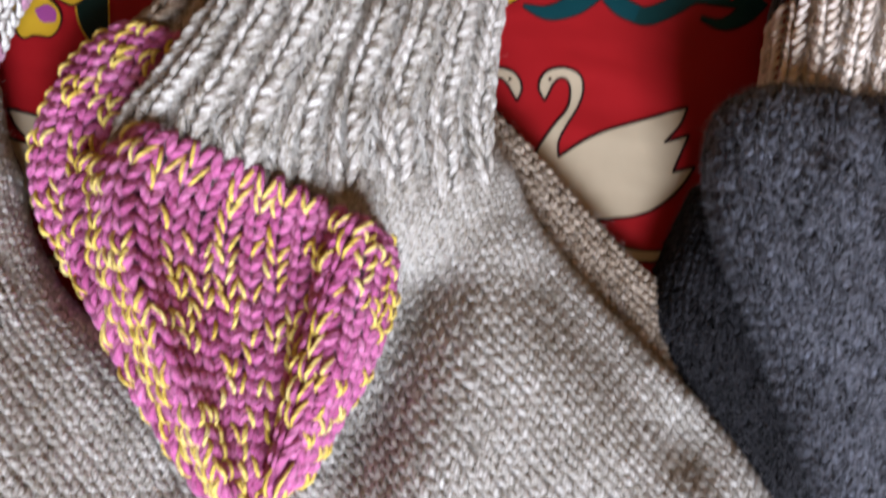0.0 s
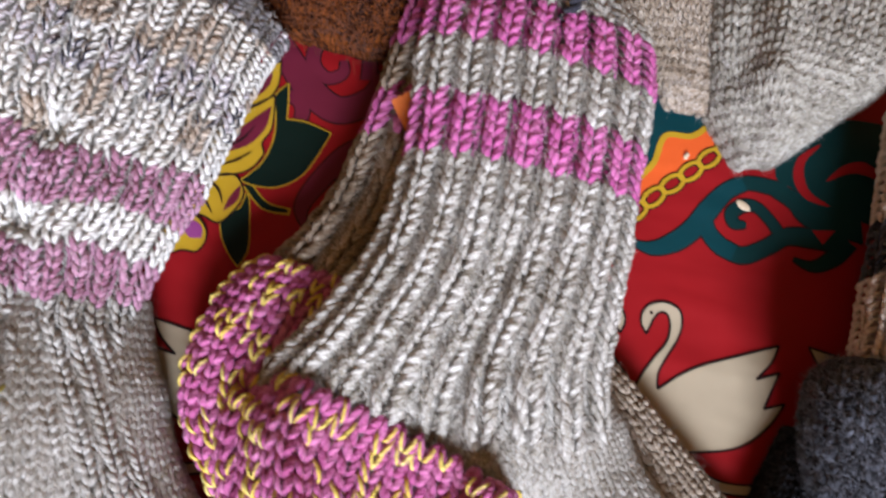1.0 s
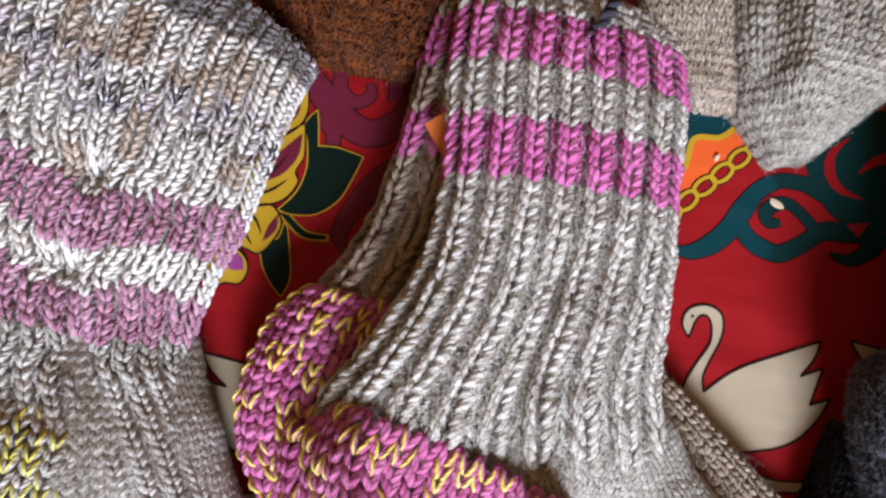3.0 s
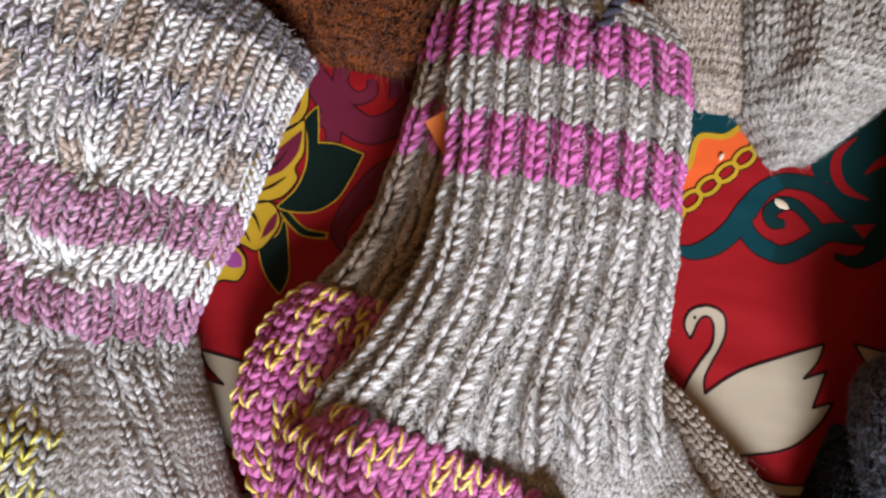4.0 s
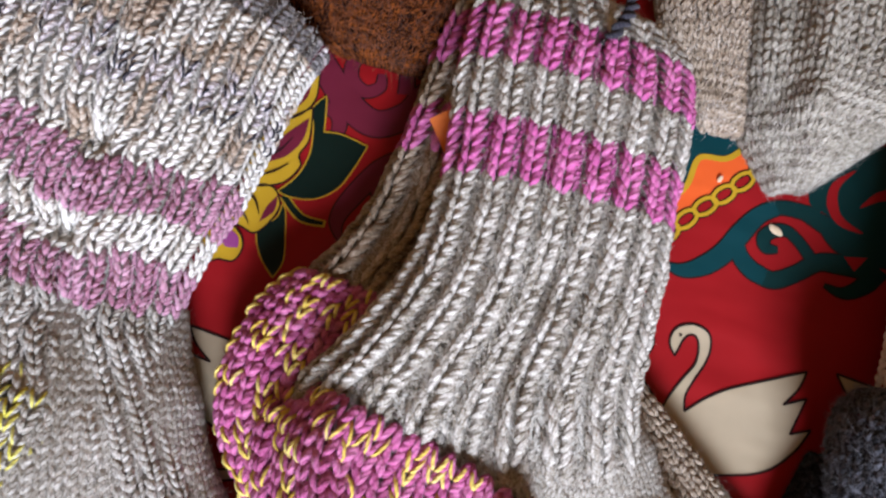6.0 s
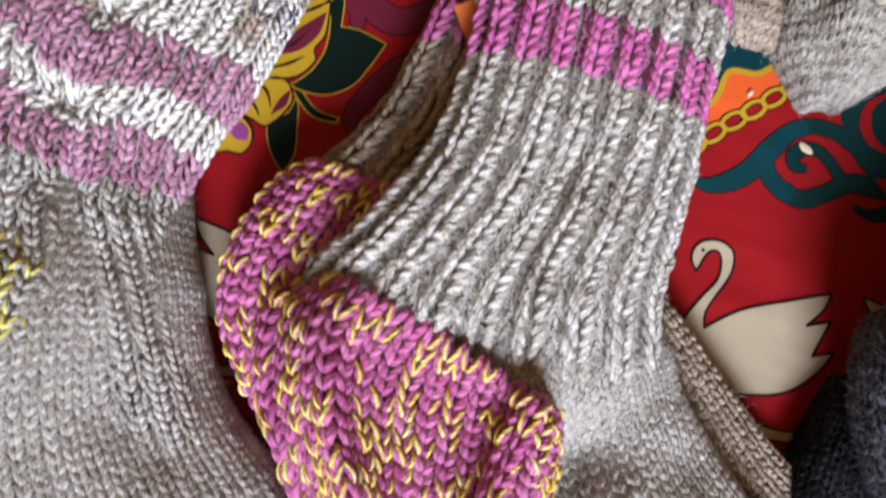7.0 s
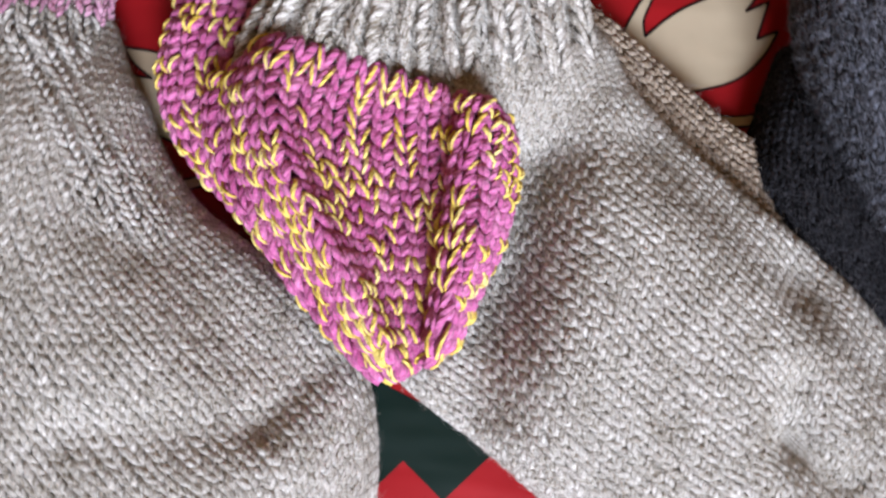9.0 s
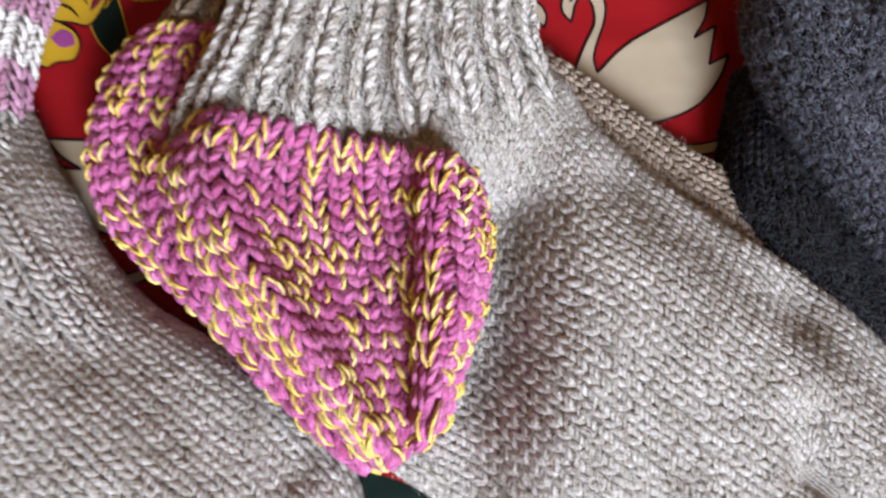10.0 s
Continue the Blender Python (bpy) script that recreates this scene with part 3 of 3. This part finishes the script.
# wine-red scrolls
for pts, w in (
    ([(-150, 236), (-135, 214), (-121, 199), (-106, 185.5), (-92, 180), (-80, 188), (-75, 200), (-62, 212)], [10, 10, 11, 12, 12, 11, 9, 8]),
    ([(-83, 197), (-86, 208), (-93, 215.5), (-102, 216), (-109, 208), (-108.5, 198), (-101, 193), (-95, 197), (-96, 203)], [7, 6, 5.5, 5.5, 6, 6, 5.5, 5, 3]),
    ([(-119, 181), (-110, 180), (-106.5, 174), (-108, 167)], [5, 6, 6, 4]),
    ([(-66, 172), (-75, 168), (-84, 160), (-92, 145), (-95, 134), (-91, 126)], [9, 9, 9, 8, 6, 1]),
    ([(-77, 160), (-82, 152), (-80, 145)], [5, 6, 2]),
):
    stroke("wine_scroll_edge", pts, [q + 1.3 for q in w], "black", 0.5)
    stroke("wine_scroll", pts, w, "wine", 1.5)
fill("diamond", [(-33, -52), (-20, -48), (22, -66), (3, -87), (-13, -74), (-27, -90), (-36, -70)], "green", 2, 3)
stroke("diamond_curl", [(-40, -40), (-30, -46), (-20, -46)], [2, 4, 3], "green", 2)


# ---- the socks ----
def sock(label, group):
    return thing("sock", label, "sock", group=group)


def stripes(*bands):
    """bands of (start, end, material index) down the piece, with a slightly uneven edge."""
    def pick(u, v, hand, rng):
        out = np.zeros(len(u), int)
        for a, b, k in bands:
            out[(v >= a) & (v < b)] = k
        return out
    return pick


# front sock of the striped pair
HEELS = (0.45, YELLOW, "yellow_strand", "thin yellow strand knitted along")
front = sock("grey-beige ribbed wool sock with pink stripes and magenta-yellow heel", "pink-striped pair")
leg_rows = [(-62, 240, 14, 230, 54, 24), (-60, 222, 24, 217, 60, 24), (-59, 198, 28, 196, 63, 24), (-54, 165, 29, 165, 64, 24), (-53, 135, 31, 140, 63, 24), (-58, 110, 32, 112, 61, 22), (-72, 82, 35, 91, 57, 16), (-80, 71, 40, 76, 55, 6), (-84, 60, 45, 64, 51, -4), (-86, 50, 49, 55, 47, -12), (-86, 40, 52, 47, 42, -18), (-84, 32, 54, 42, 36, -22)]
leg, whole = tube(leg_rows, [((-12, 120), (-20, 60), 9, 5), ((-40, 226), (-40, 236), 14, 2), ((-72, 44), (4, 28), 12, 24)])
lining("leg_lining", whole, GREY, front, 3.8)
leg_part = knit("ribbed_leg", leg, [GREY, PINK], front, "grey-beige ribbing with two pink stripes", row=4.7, rib=13.2, long=2.1, pick=stripes((0.092, 0.198, 1), (0.297, 0.405, 1)), fade=0.86)
fuzz(leg, 34000, FUZZ_GREY, front, long=(1.2, 3.6), thin=0.075, seed=71, lean=0.45, name="down", k=3, skip=((0.085, 0.205), (0.29, 0.412)))
fuzz(leg, 3500, FUZZ_PINK, front, long=(1.2, 3.6), thin=0.06, seed=77, lean=0.45, name="pink_down", k=3, skip=((0, 0.09), (0.2, 0.295), (0.41, 1)))
fuzz(leg, 4000, FUZZ_LIGHT, front, thin=0.05)
fuzz(leg, 3500, FUZZ_BROWN, front, long=(1.5, 4), thin=0.07, seed=4, lean=0.25, name="dark_fleck", skip=((0.085, 0.205), (0.29, 0.412)))
foot_rows = [(-66, 48, 40, 90, 45, 0), (-52, 16, 48, 80, 51, -8), (-36, -16, 56, 70, 50, -20), (-18, -42, 71, 56, 53, -26), (14, -63, 96, 36, 53, -26), (47, -86, 128, 14, 49, -24), (80, -108, 155, -12, 44, -22), (110, -130, 178, -45, 38, -19), (135, -142, 186, -80, 28, -14), (152, -142, 178, -108, 12, -6)]
TOE_DENT = [((112, -34), (113, -50), 8, 7), ((113, -50), (128, -62), 8, 6), ((-22, 26), (-12, -8), 24, 15), ((22, 34), (10, -48), 16, 19), ((64, 44), (118, 4), 15, 9), ((118, 4), (146, -22), 13, 7), ((-62, 38), (-18, -24), 25, 17)]
foot, whole = tube(foot_rows, TOE_DENT, fat=0.86)
lining("foot_lining", whole, FOOT, front, 1.0)
knit("foot", foot, [FOOT], front, "grey marled stocking-stitch foot", col=4.9, row=4.4, deep=0.55, wide=0.86, long=1.7, fat=1.08)
fuzz(foot, 52000, FUZZ_GREY, front, long=(1.2, 3.6), off=1.0, thin=0.075, seed=72, lean=0.4, name="down", k=3)
fuzz(foot, 4000, FUZZ_LIGHT, front, seed=5, thin=0.05)
fuzz(foot, 4000, FUZZ_BROWN, front, long=(1.5, 4), thin=0.07, seed=14, lean=0.25, name="dark_fleck", k=3)


def heel_height(u, v):
    """A hollow between two raised seams, the sole band falling away outside them."""
    ridge = -0.58 + 0.20 * v
    seam = 0.80 - 0.12 * v
    top = 53 + 6 * np.sin(np.clip(v * 1.1, 0, 1) * np.pi)
    left = np.clip((ridge - u) / (ridge + 1.0), 0, 1)
    inside = np.clip((u - ridge) / (seam - ridge), 0, 1)
    z = top - 26 * left**1.8 * (1 - 0.3 * v)
    z = z - (13 * np.sin(np.pi * v**0.75) * (1 - 0.35 * v) + 2) * np.sin(np.pi * inside) - inside * 3
    z = z - 14 * np.clip((u - seam) / (1 - seam), 0, 1) ** 2
    z = z + 5 * np.exp(-(((u - ridge) / 0.10) ** 2)) * np.clip(v * 4, 0, 1) + 5 * np.exp(-(((u - seam) / 0.16) ** 2))
    return z - 8 * np.clip((v - 0.86) / 0.14, 0, 1) ** 2 + 2 * np.clip(1 - v / 0.3, 0, 1)


def seam_strip(cloth, u0, u1, v0, v1, wide, lift):
    """A narrow raised strip of one column of stitches along a line of the cloth."""
    v = np.linspace(v0, v1, 60)[:, None] + np.zeros((1, 9))
    u = np.linspace(u0, u1, 60)[:, None] + 0 * v
    p, n = cloth.at(u, v)
    t = np.gradient(p, axis=0)
    side = np.cross(t, n)
    side /= np.linalg.norm(side, axis=2, keepdims=True) + 1e-9
    x = np.linspace(-1, 1, 9)[None, :, None]
    return Cloth(p + side * x * wide / 2 + n * lift * (1 - 0.7 * x**2))


heel = sheet([(-79, 69, 12, 47), (-88, 50, 16, 38), (-82, 26, 17, 22), (-65, 4, 14, 4), (-45, -18, 8, -12), (-27, -36, 2, -28), (-17, -43, -6, -36)], heel_height)
knit("heel", heel, [MAGENTA], front, "magenta heel", col=6.6, row=5.0, extra=HEELS, fat=1.02)
for name, strip in (("sole_seam", seam_strip(heel, -0.56, -0.40, 0.10, 0.97, 12, 4.2)), ("side_seam", seam_strip(heel, 0.82, 0.70, 0.02, 0.95, 11, 3.4))):
    knit(name, strip, [MAGENTA], front, "raised chain of large magenta stitches", col=6.2, row=6.4, extra=HEELS, fat=1.0, rng=np.random.default_rng(61))
fuzz(heel, 7000, FUZZ_PINK, front, long=(1.0, 3.2), seed=6, thin=0.045, k=3)

# rear sock of the striped pair, under it; its grey is browned to stand for shade
rear = sock("grey-beige ribbed wool sock half hidden under its pair", "pink-striped pair")
rear_rows = [(-66, 246, 22, 240, 30, 2), (-69, 236, 26, 222, 34, 2), (-72, 214, 28, 205, 34, 2), (-73, 188, 30, 185, 34, 2), (-76, 160, 28, 160, 32, 2), (-80, 138, 28, 140, 30, 2), (-89, 117, 30, 120, 28, 2), (-103, 98, 34, 96, 26, 2)]
rleg, whole = tube(rear_rows)
lining("leg_lining", whole, GREY_SHADED, rear)
knit("ribbed_leg", rleg, [GREY_SHADED, PINK], rear, "grey-beige ribbing in a shaded tone, with pink stripes", row=4.7, rib=13.2, long=2.1, pick=stripes((0.14, 0.27, 1), (0.40, 0.53, 1)), rng=np.random.default_rng(11))
fuzz(rleg, 9000, FUZZ_GREY, rear, long=(1.2, 3.4), thin=0.055, seed=76, lean=0.4, name="down", k=3, skip=((0.13, 0.28), (0.39, 0.54)))
fuzz(rleg, 1200, FUZZ_LIGHT, rear, seed=8)
rheel, whole = tube([(-98, 108, -40, 104, 27, 2), (-109, 92, -40, 88, 29, 2), (-115, 68, -40, 66, 30, 2), (-112, 46, -36, 48, 30, 2), (-99, 27, -24, 32, 30, 2), (-78, 8, -8, 16, 28, 2), (-54, -16, 8, -4, 24, 2), (-38, -34, 6, -20, 14, 2)])
lining("heel_lining", whole, MAGENTA, rear)
knit("heel", rheel, [MAGENTA], rear, "magenta heel", col=6.6, row=5.0, extra=HEELS, fat=1.1, rng=np.random.default_rng(12))
rfoot, whole = tube([(-20, 60, 36, 108, 16, 1), (0, 40, 58, 92, 17, 1), (30, 10, 79, 75, 17, 1), (60, -20, 97, 62, 16, 1), (90, -40, 113, 52, 16, 1), (110, -50, 132, 34, 15, 1), (130, -60, 163, 0, 14, 1), (150, -80, 185, -40, 8, 1)])
lining("foot_lining", whole, GREY_SHADED, rear)
knit("foot", rfoot, [GREY_SHADED], rear, "grey-beige stocking-stitch foot in a shaded tone", col=5.0, row=4.4, rng=np.random.default_rng(13))
fuzz(rfoot, 1200, FUZZ_LIGHT, rear, seed=9)

# the sock with the multicoloured cuff
left = sock("grey wool sock with cream, mauve and flecked cuff and yellow-flecked heel", "multicoloured pair")


def cuff_pick(u, v, hand, rng):
    w = v * 1.166 + 0.02 * np.sin(u * 9)
    out = np.full(len(u), 2)
    for a, b, k in ((-1, 0.105, 5), (0.105, 0.175, 2), (0.175, 0.235, 4), (0.235, 0.33, 6), (0.33, 0.445, 2), (0.445, 0.535, 3), (0.535, 0.605, 2), (0.605, 0.685, 3), (0.685, 2, 1)):
        out[(w >= a) & (w < b)] = k
    dice = rng.random(len(u))
    rib = np.floor(u * 16.3)
    blotch = np.sin(rib * 1.3 + w * 26) + 0.6 * np.sin(rib * 2.9 - w * 15)
    out[(out == 4) & (blotch < -0.2)] = 2
    out[(out == 2) & (w < 0.43) & (blotch > 0.95)] = 4
    out[(out == 6) & (dice < 0.45)] = 2
    out[(out == 6) & (blotch > 0.9)] = 4
    out[(out == 5) & (dice > 0.92)] = 6
    return out - 1


lleg, whole = tube([(-236, 262, -117, 197, 38, 4), (-248, 214, -122, 178, 46, 4), (-246, 170, -126, 150, 48, 4), (-242, 135, -130, 122, 47, 4), (-238, 110, -136, 104, 45, 2), (-230, 84, -141, 76, 43, -4), (-222, 60, -136, 56, 43, -10), (-212, 36, -126, 42, 45, -14), (-202, 10, -115, 28, 46, -20), (-190, -18, -102, 12, 44, -24), (-178, -44, -88, 0, 40, -24)], [((-191, 225), (-183, 131), 7, 8), ((-183, 131), (-184, 95), 6, 9), ((-184, 95), (-173, 66), 7, 9), ((-173, 66), (-157, 42), 8, 7), ((-160, 215), (-152, 120), 5, 3), ((-152, 96), (-148, 70), 6, 4)])
lining("leg_lining", whole, FOOT, left, 4.5)
knit("ribbed_leg", lleg, [FOOT, CREAM, MAUVE, BEIGE, SLATE, FLECK], left, "cream, mauve, slate and black-flecked ribbed cuff above grey", row=4.2, rib=9.6, long=1.55, furrow=0.45, pick=cuff_pick, extra=(0.45, INK, "black_strand", "thin black strand in the cuff", lambda u, v: (v > 0.205) & (v < 0.285)), rng=np.random.default_rng(21), fade=0.62)
fuzz(lleg, 12000, FUZZ_CREAM, left, long=(1.0, 3.0), thin=0.045, seed=74, lean=0.4, name="down", k=3, skip=((0.375, 0.465), (0.515, 0.6)))
fuzz(lleg, 4000, FUZZ_LIGHT, left, seed=22, thin=0.05)
lfoot, whole = tube([(-226, 66, -140, 80, 30, -8), (-221, 44, -131, 62, 38, -10), (-214, 20, -122, 48, 44, -15), (-206, -8, -114, 32, 48, -20), (-196, -48, -96, 11, 48, -24), (-172, -96, -66, -7, 48, -24), (-142, -130, -42, -24, 43, -22), (-110, -135, -27, -50, 40, -20), (-88, -150, -22, -88, 32, -16), (-66, -152, -30, -120, 16, -8)], [((-112, 10), (-58, -40), 18, 9), ((-120, -70), (-60, -62), 10, 4), ((-60, -62), (-40, -40), 6, 3)], fat=1.0)
lining("foot_lining", whole, FOOT, left, 1.0)
knit("foot", lfoot, [FOOT], left, "grey stocking-stitch foot", col=4.9, row=4.4, deep=0.55, wide=0.86, long=1.7, fat=1.08, rng=np.random.default_rng(23))
fuzz(lfoot, 50000, FUZZ_GREY, left, long=(1.2, 3.6), off=1.0, thin=0.075, seed=73, lean=0.4, name="down", k=3)
fuzz(lfoot, 4000, FUZZ_LIGHT, left, seed=24, thin=0.05)
fuzz(lfoot, 3500, FUZZ_BROWN, left, long=(1.5, 4), thin=0.07, seed=26, lean=0.25, name="dark_fleck")


def lheel_height(u, v):
    return 52 - 12 * np.abs(u) ** 3 - 10 * np.abs(2 * v - 1) ** 3


lheel = sheet([(-228, 44, -160, 46), (-232, 30, -153, 36), (-228, 10, -154, 18), (-212, -8, -162, 4), (-196, -22, -176, -14)], lheel_height)
knit("heel", lheel, [FOOT], left, "grey heel flecked with lemon yellow", col=5.6, row=5.0, extra=(0.55, LEMON, "lemon_strand", "thin lemon-yellow strand knitted along"), rng=np.random.default_rng(25))

# the charcoal pair
coal = sock("fluffy charcoal mohair sock with an oatmeal stripe", "charcoal pair")
ccuff, whole = tube([(132, 232, 220, 240, 54, 6), (132, 200, 219, 206, 55, 6), (132, 174, 218, 180, 55, 6), (131, 150, 217, 154, 54, 6), (131, 132, 216, 130, 52, 6), (131, 116, 214, 108, 46, 6)])
lining("cuff_lining", whole, SANDY, coal, 4.0)
knit("ribbed_cuff", ccuff, [SANDY, COAL], coal, "ribbed oatmeal cuff with a black band", row=4.0, rib=9.5, pick=stripes((0.42, 0.60, 1)), rng=np.random.default_rng(37))
fuzz(ccuff, 3000, FUZZ_CREAM, coal, long=(1.2, 3.2), thin=0.05, seed=38, lean=0.4, name="down", k=3, skip=((0.33, 0.60),))
fuzz(ccuff, 2500, FUZZ_DARK, coal, long=(1.5, 4.5), thin=0.08, seed=39, lean=0.5, name="dark_down", k=3, skip=((0, 0.33), (0.59, 1)))
cleg, whole = tube([(124, 124, 212, 122, 50, 6), (114, 114, 216, 110, 60, 6), (113, 95, 222, 88, 63, 6), (122, 68, 232, 58, 62, 8), (138, 40, 240, 22, 58, 10), (155, 10, 248, -10, 52, 10), (176, -25, 250, -50, 40, 8), (200, -60, 244, -84, 20, 6)], [((150, 122), (158, 84), 5, 5), ((182, 118), (186, 90), 5, 4), ((132, 116), (136, 98), 5, 4)])
lining("leg_lining", whole, COAL, coal)
knit("leg", cleg, [COAL], coal, "fluffy charcoal mohair leg", col=5.6, row=5.0, deep=1.0, rng=np.random.default_rng(31))
fuzz(cleg, 42000, FUZZ_DARK, coal, long=(1.2, 3.8), thin=0.08, seed=32, lean=0.8)
fuzz(cleg, 2200, FUZZ_DARK, coal, long=(3, 7), thin=0.09, seed=35, lean=0.9, name="tuft")
# dark wool made nearly black, so its colour carries the shade under the pair
coal2 = sock("dark charcoal mohair sock lying under its pair, blackened as in shade", "charcoal pair")
cfoot, whole = tube([(118, 96, 170, 100, 14, -6), (109, 66, 170, 70, 24, -10), (107, 46, 172, 50, 26, -10), (113, 30, 176, 30, 26, -10), (134, 4, 190, 10, 26, -10), (156, -18, 205, -10, 24, -10), (180, -50, 220, -40, 14, -6)])
lining("foot_lining", whole, COAL_SHADED, coal2)
knit("foot", cfoot, [COAL_SHADED], coal2, col=4.2, row=3.6, deep=0.7, rng=np.random.default_rng(33))
fuzz(cfoot, 9000, FUZZ_DARK_SHADED, coal2, long=(2, 6), thin=0.06, seed=34)

# the plain pair behind
plain = sock("plain grey-beige wool sock, toe towards the scrolls", "plain pair")
ptoe, whole = tube([(82, 198, 92, 201, 12, -5), (70, 210, 104, 214, 24, -10), (61, 222, 116, 228, 34, -14), (54, 245, 132, 246, 42, -17), (48, 280, 138, 280, 44, -18), (46, 340, 140, 340, 44, -18)], [((72, 330), (76, 227), 5, -5), ((76, 227), (89, 214), 5, -5), ((62, 330), (66, 228), 7, 6), ((66, 228), (78, 210), 6, 5)])
lining("foot_lining", whole, PLAIN, plain)
knit("foot", ptoe, [PLAIN], plain, col=5.4, row=4.8, deep=1.0, rng=np.random.default_rng(41))
fuzz(ptoe, 8000, FUZZ_GREY, plain, long=(1.2, 3.6), thin=0.055, seed=75, lean=0.45, name="down", k=3)
fuzz(ptoe, 3000, FUZZ_LIGHT, plain, seed=42)
fuzz(ptoe, 4000, FUZZ_BROWN, plain, long=(1.5, 4), thin=0.07, seed=45, lean=0.25, name="dark_fleck")
# same grey as its pair, with the shade beside the cuff coloured in
plain2 = sock("plain grey-beige wool sock in a shaded tone, half hidden beside its pair", "plain pair")
ptoe2, whole = tube([(46, 216, 60, 217, 8, 1), (38, 226, 68, 226, 16, 1), (28, 242, 72, 244, 20, 1), (12, 264, 72, 270, 24, 1), (0, 330, 74, 330, 26, 1)])
lining("foot_lining", whole, GREY_SHADED, plain2)
knit("foot", ptoe2, [GREY_SHADED], plain2, col=4.4, row=4.4, deep=0.7, rng=np.random.default_rng(43))
fuzz(ptoe2, 1200, FUZZ_LIGHT, plain2, seed=44)

# the rust sock at the back
rust = sock("shaggy rust-brown mohair sock lying on the red cloth", "rust sock")
rr, whole = tube([(-112, 204, -78, 204, 12, 1), (-138, 214, -68, 216, 20, 1), (-152, 234, -62, 240, 28, 1), (-160, 270, -56, 270, 34, 1), (-160, 340, -50, 340, 36, 1)])
lining("foot_lining", whole, RUST, rust)
knit("foot", rr, [RUST, SLATE], rust, col=6, row=5, pick=lambda u, v, h, g: ((np.abs(u - 0.62) < 0.13) & (v > 0.34) & (v < 0.52)).astype(int), rng=np.random.default_rng(51))
fuzz(rr, 4500, FUZZ_RUST, rust, long=(4, 10), thin=0.12, seed=52, lean=0.7)

# ---- small things ----
PAPER = plaster("orange_card", (0.78, 0.20, 0.04), 300)
tag = tagged(box("paper_tag", (-0.011, -0.009, -0.0002), (0.011, 0.009, 0.0002), PAPER), "small orange paper tag tucked between two socks", "tag")
tag.matrix_world = Matrix.Translation((-50 * MM, 176 * MM, 37 * MM)) @ pose(0, 0, 0, 8, -14, 38)
CRUMB = plaster("pale_chip", (0.80, 0.66, 0.45), 400)
for cx, cy, s, r in ((87, 183.5, 3.6, -25), (59, 199, 1.9, 70)):
    bm = bmesh.new()
    bmesh.ops.create_icosphere(bm, subdivisions=2, radius=1)
    for v in bm.verts:
        k = 1 + 0.25 * noise.noise(v.co * 1.7 + Vector((cx, cy, 0)))
        v.co = Vector((v.co.x * s * k, v.co.y * s * 0.5 * k, v.co.z * 0.5 * k)) * MM
    me = bpy.data.meshes.new("straw_chip")
    bm.to_mesh(me), bm.free()
    me.materials.append(CRUMB)
    ob = tagged(new("straw_chip", me), "tiny pale straw chip lying on the cloth", "chip")
    ob.matrix_world = Matrix.Translation((cx * MM, cy * MM, 1.0 * MM)) @ pose(0, 0, 0, 0, 0, r)

# the dark yarn loop through the cuff
loop_line = smooth_rows([(-11, 214, 58), (-9, 216, 66), (-6, 223, 67), (-6, 231, 66), (-11, 240, 64), (-16, 250, 58), (-14, 258, 44)], 60)
loop = thing("yarn_loop", "dark navy twisted yarn loop tying the pair", "yarn")
for ply in range(2):
    t = np.linspace(0, 1, 60)
    tan = np.gradient(loop_line, axis=0)
    tan /= np.linalg.norm(tan, axis=1, keepdims=True)
    a = np.cross(tan, [1, 0.2, 0.1])
    a /= np.linalg.norm(a, axis=1, keepdims=True)
    b = np.cross(tan, a)
    ang = t * 40 + ply * math.pi
    c = loop_line + 1.3 * (np.cos(ang)[:, None] * a + np.sin(ang)[:, None] * b)
    ph = np.linspace(0, 2 * np.pi, 8, endpoint=False)
    ring = c[:, None] + 1.5 * (np.cos(ph)[None, :, None] * a[:, None] + np.sin(ph)[None, :, None] * b[:, None])
    i, j = (q.ravel() for q in np.meshgrid(np.arange(59), np.arange(8), indexing="ij"))
    quads = np.stack([i * 8 + j, i * 8 + (j + 1) % 8, (i + 1) * 8 + (j + 1) % 8, (i + 1) * 8 + j], 1)
    uv = np.stack([np.repeat(t * 20, 8), np.tile(np.arange(8) / 8, 60)], 1)
    mesh_object("strand", ring.reshape(-1, 3) * MM, [quads], [INK], loop, "", uv)
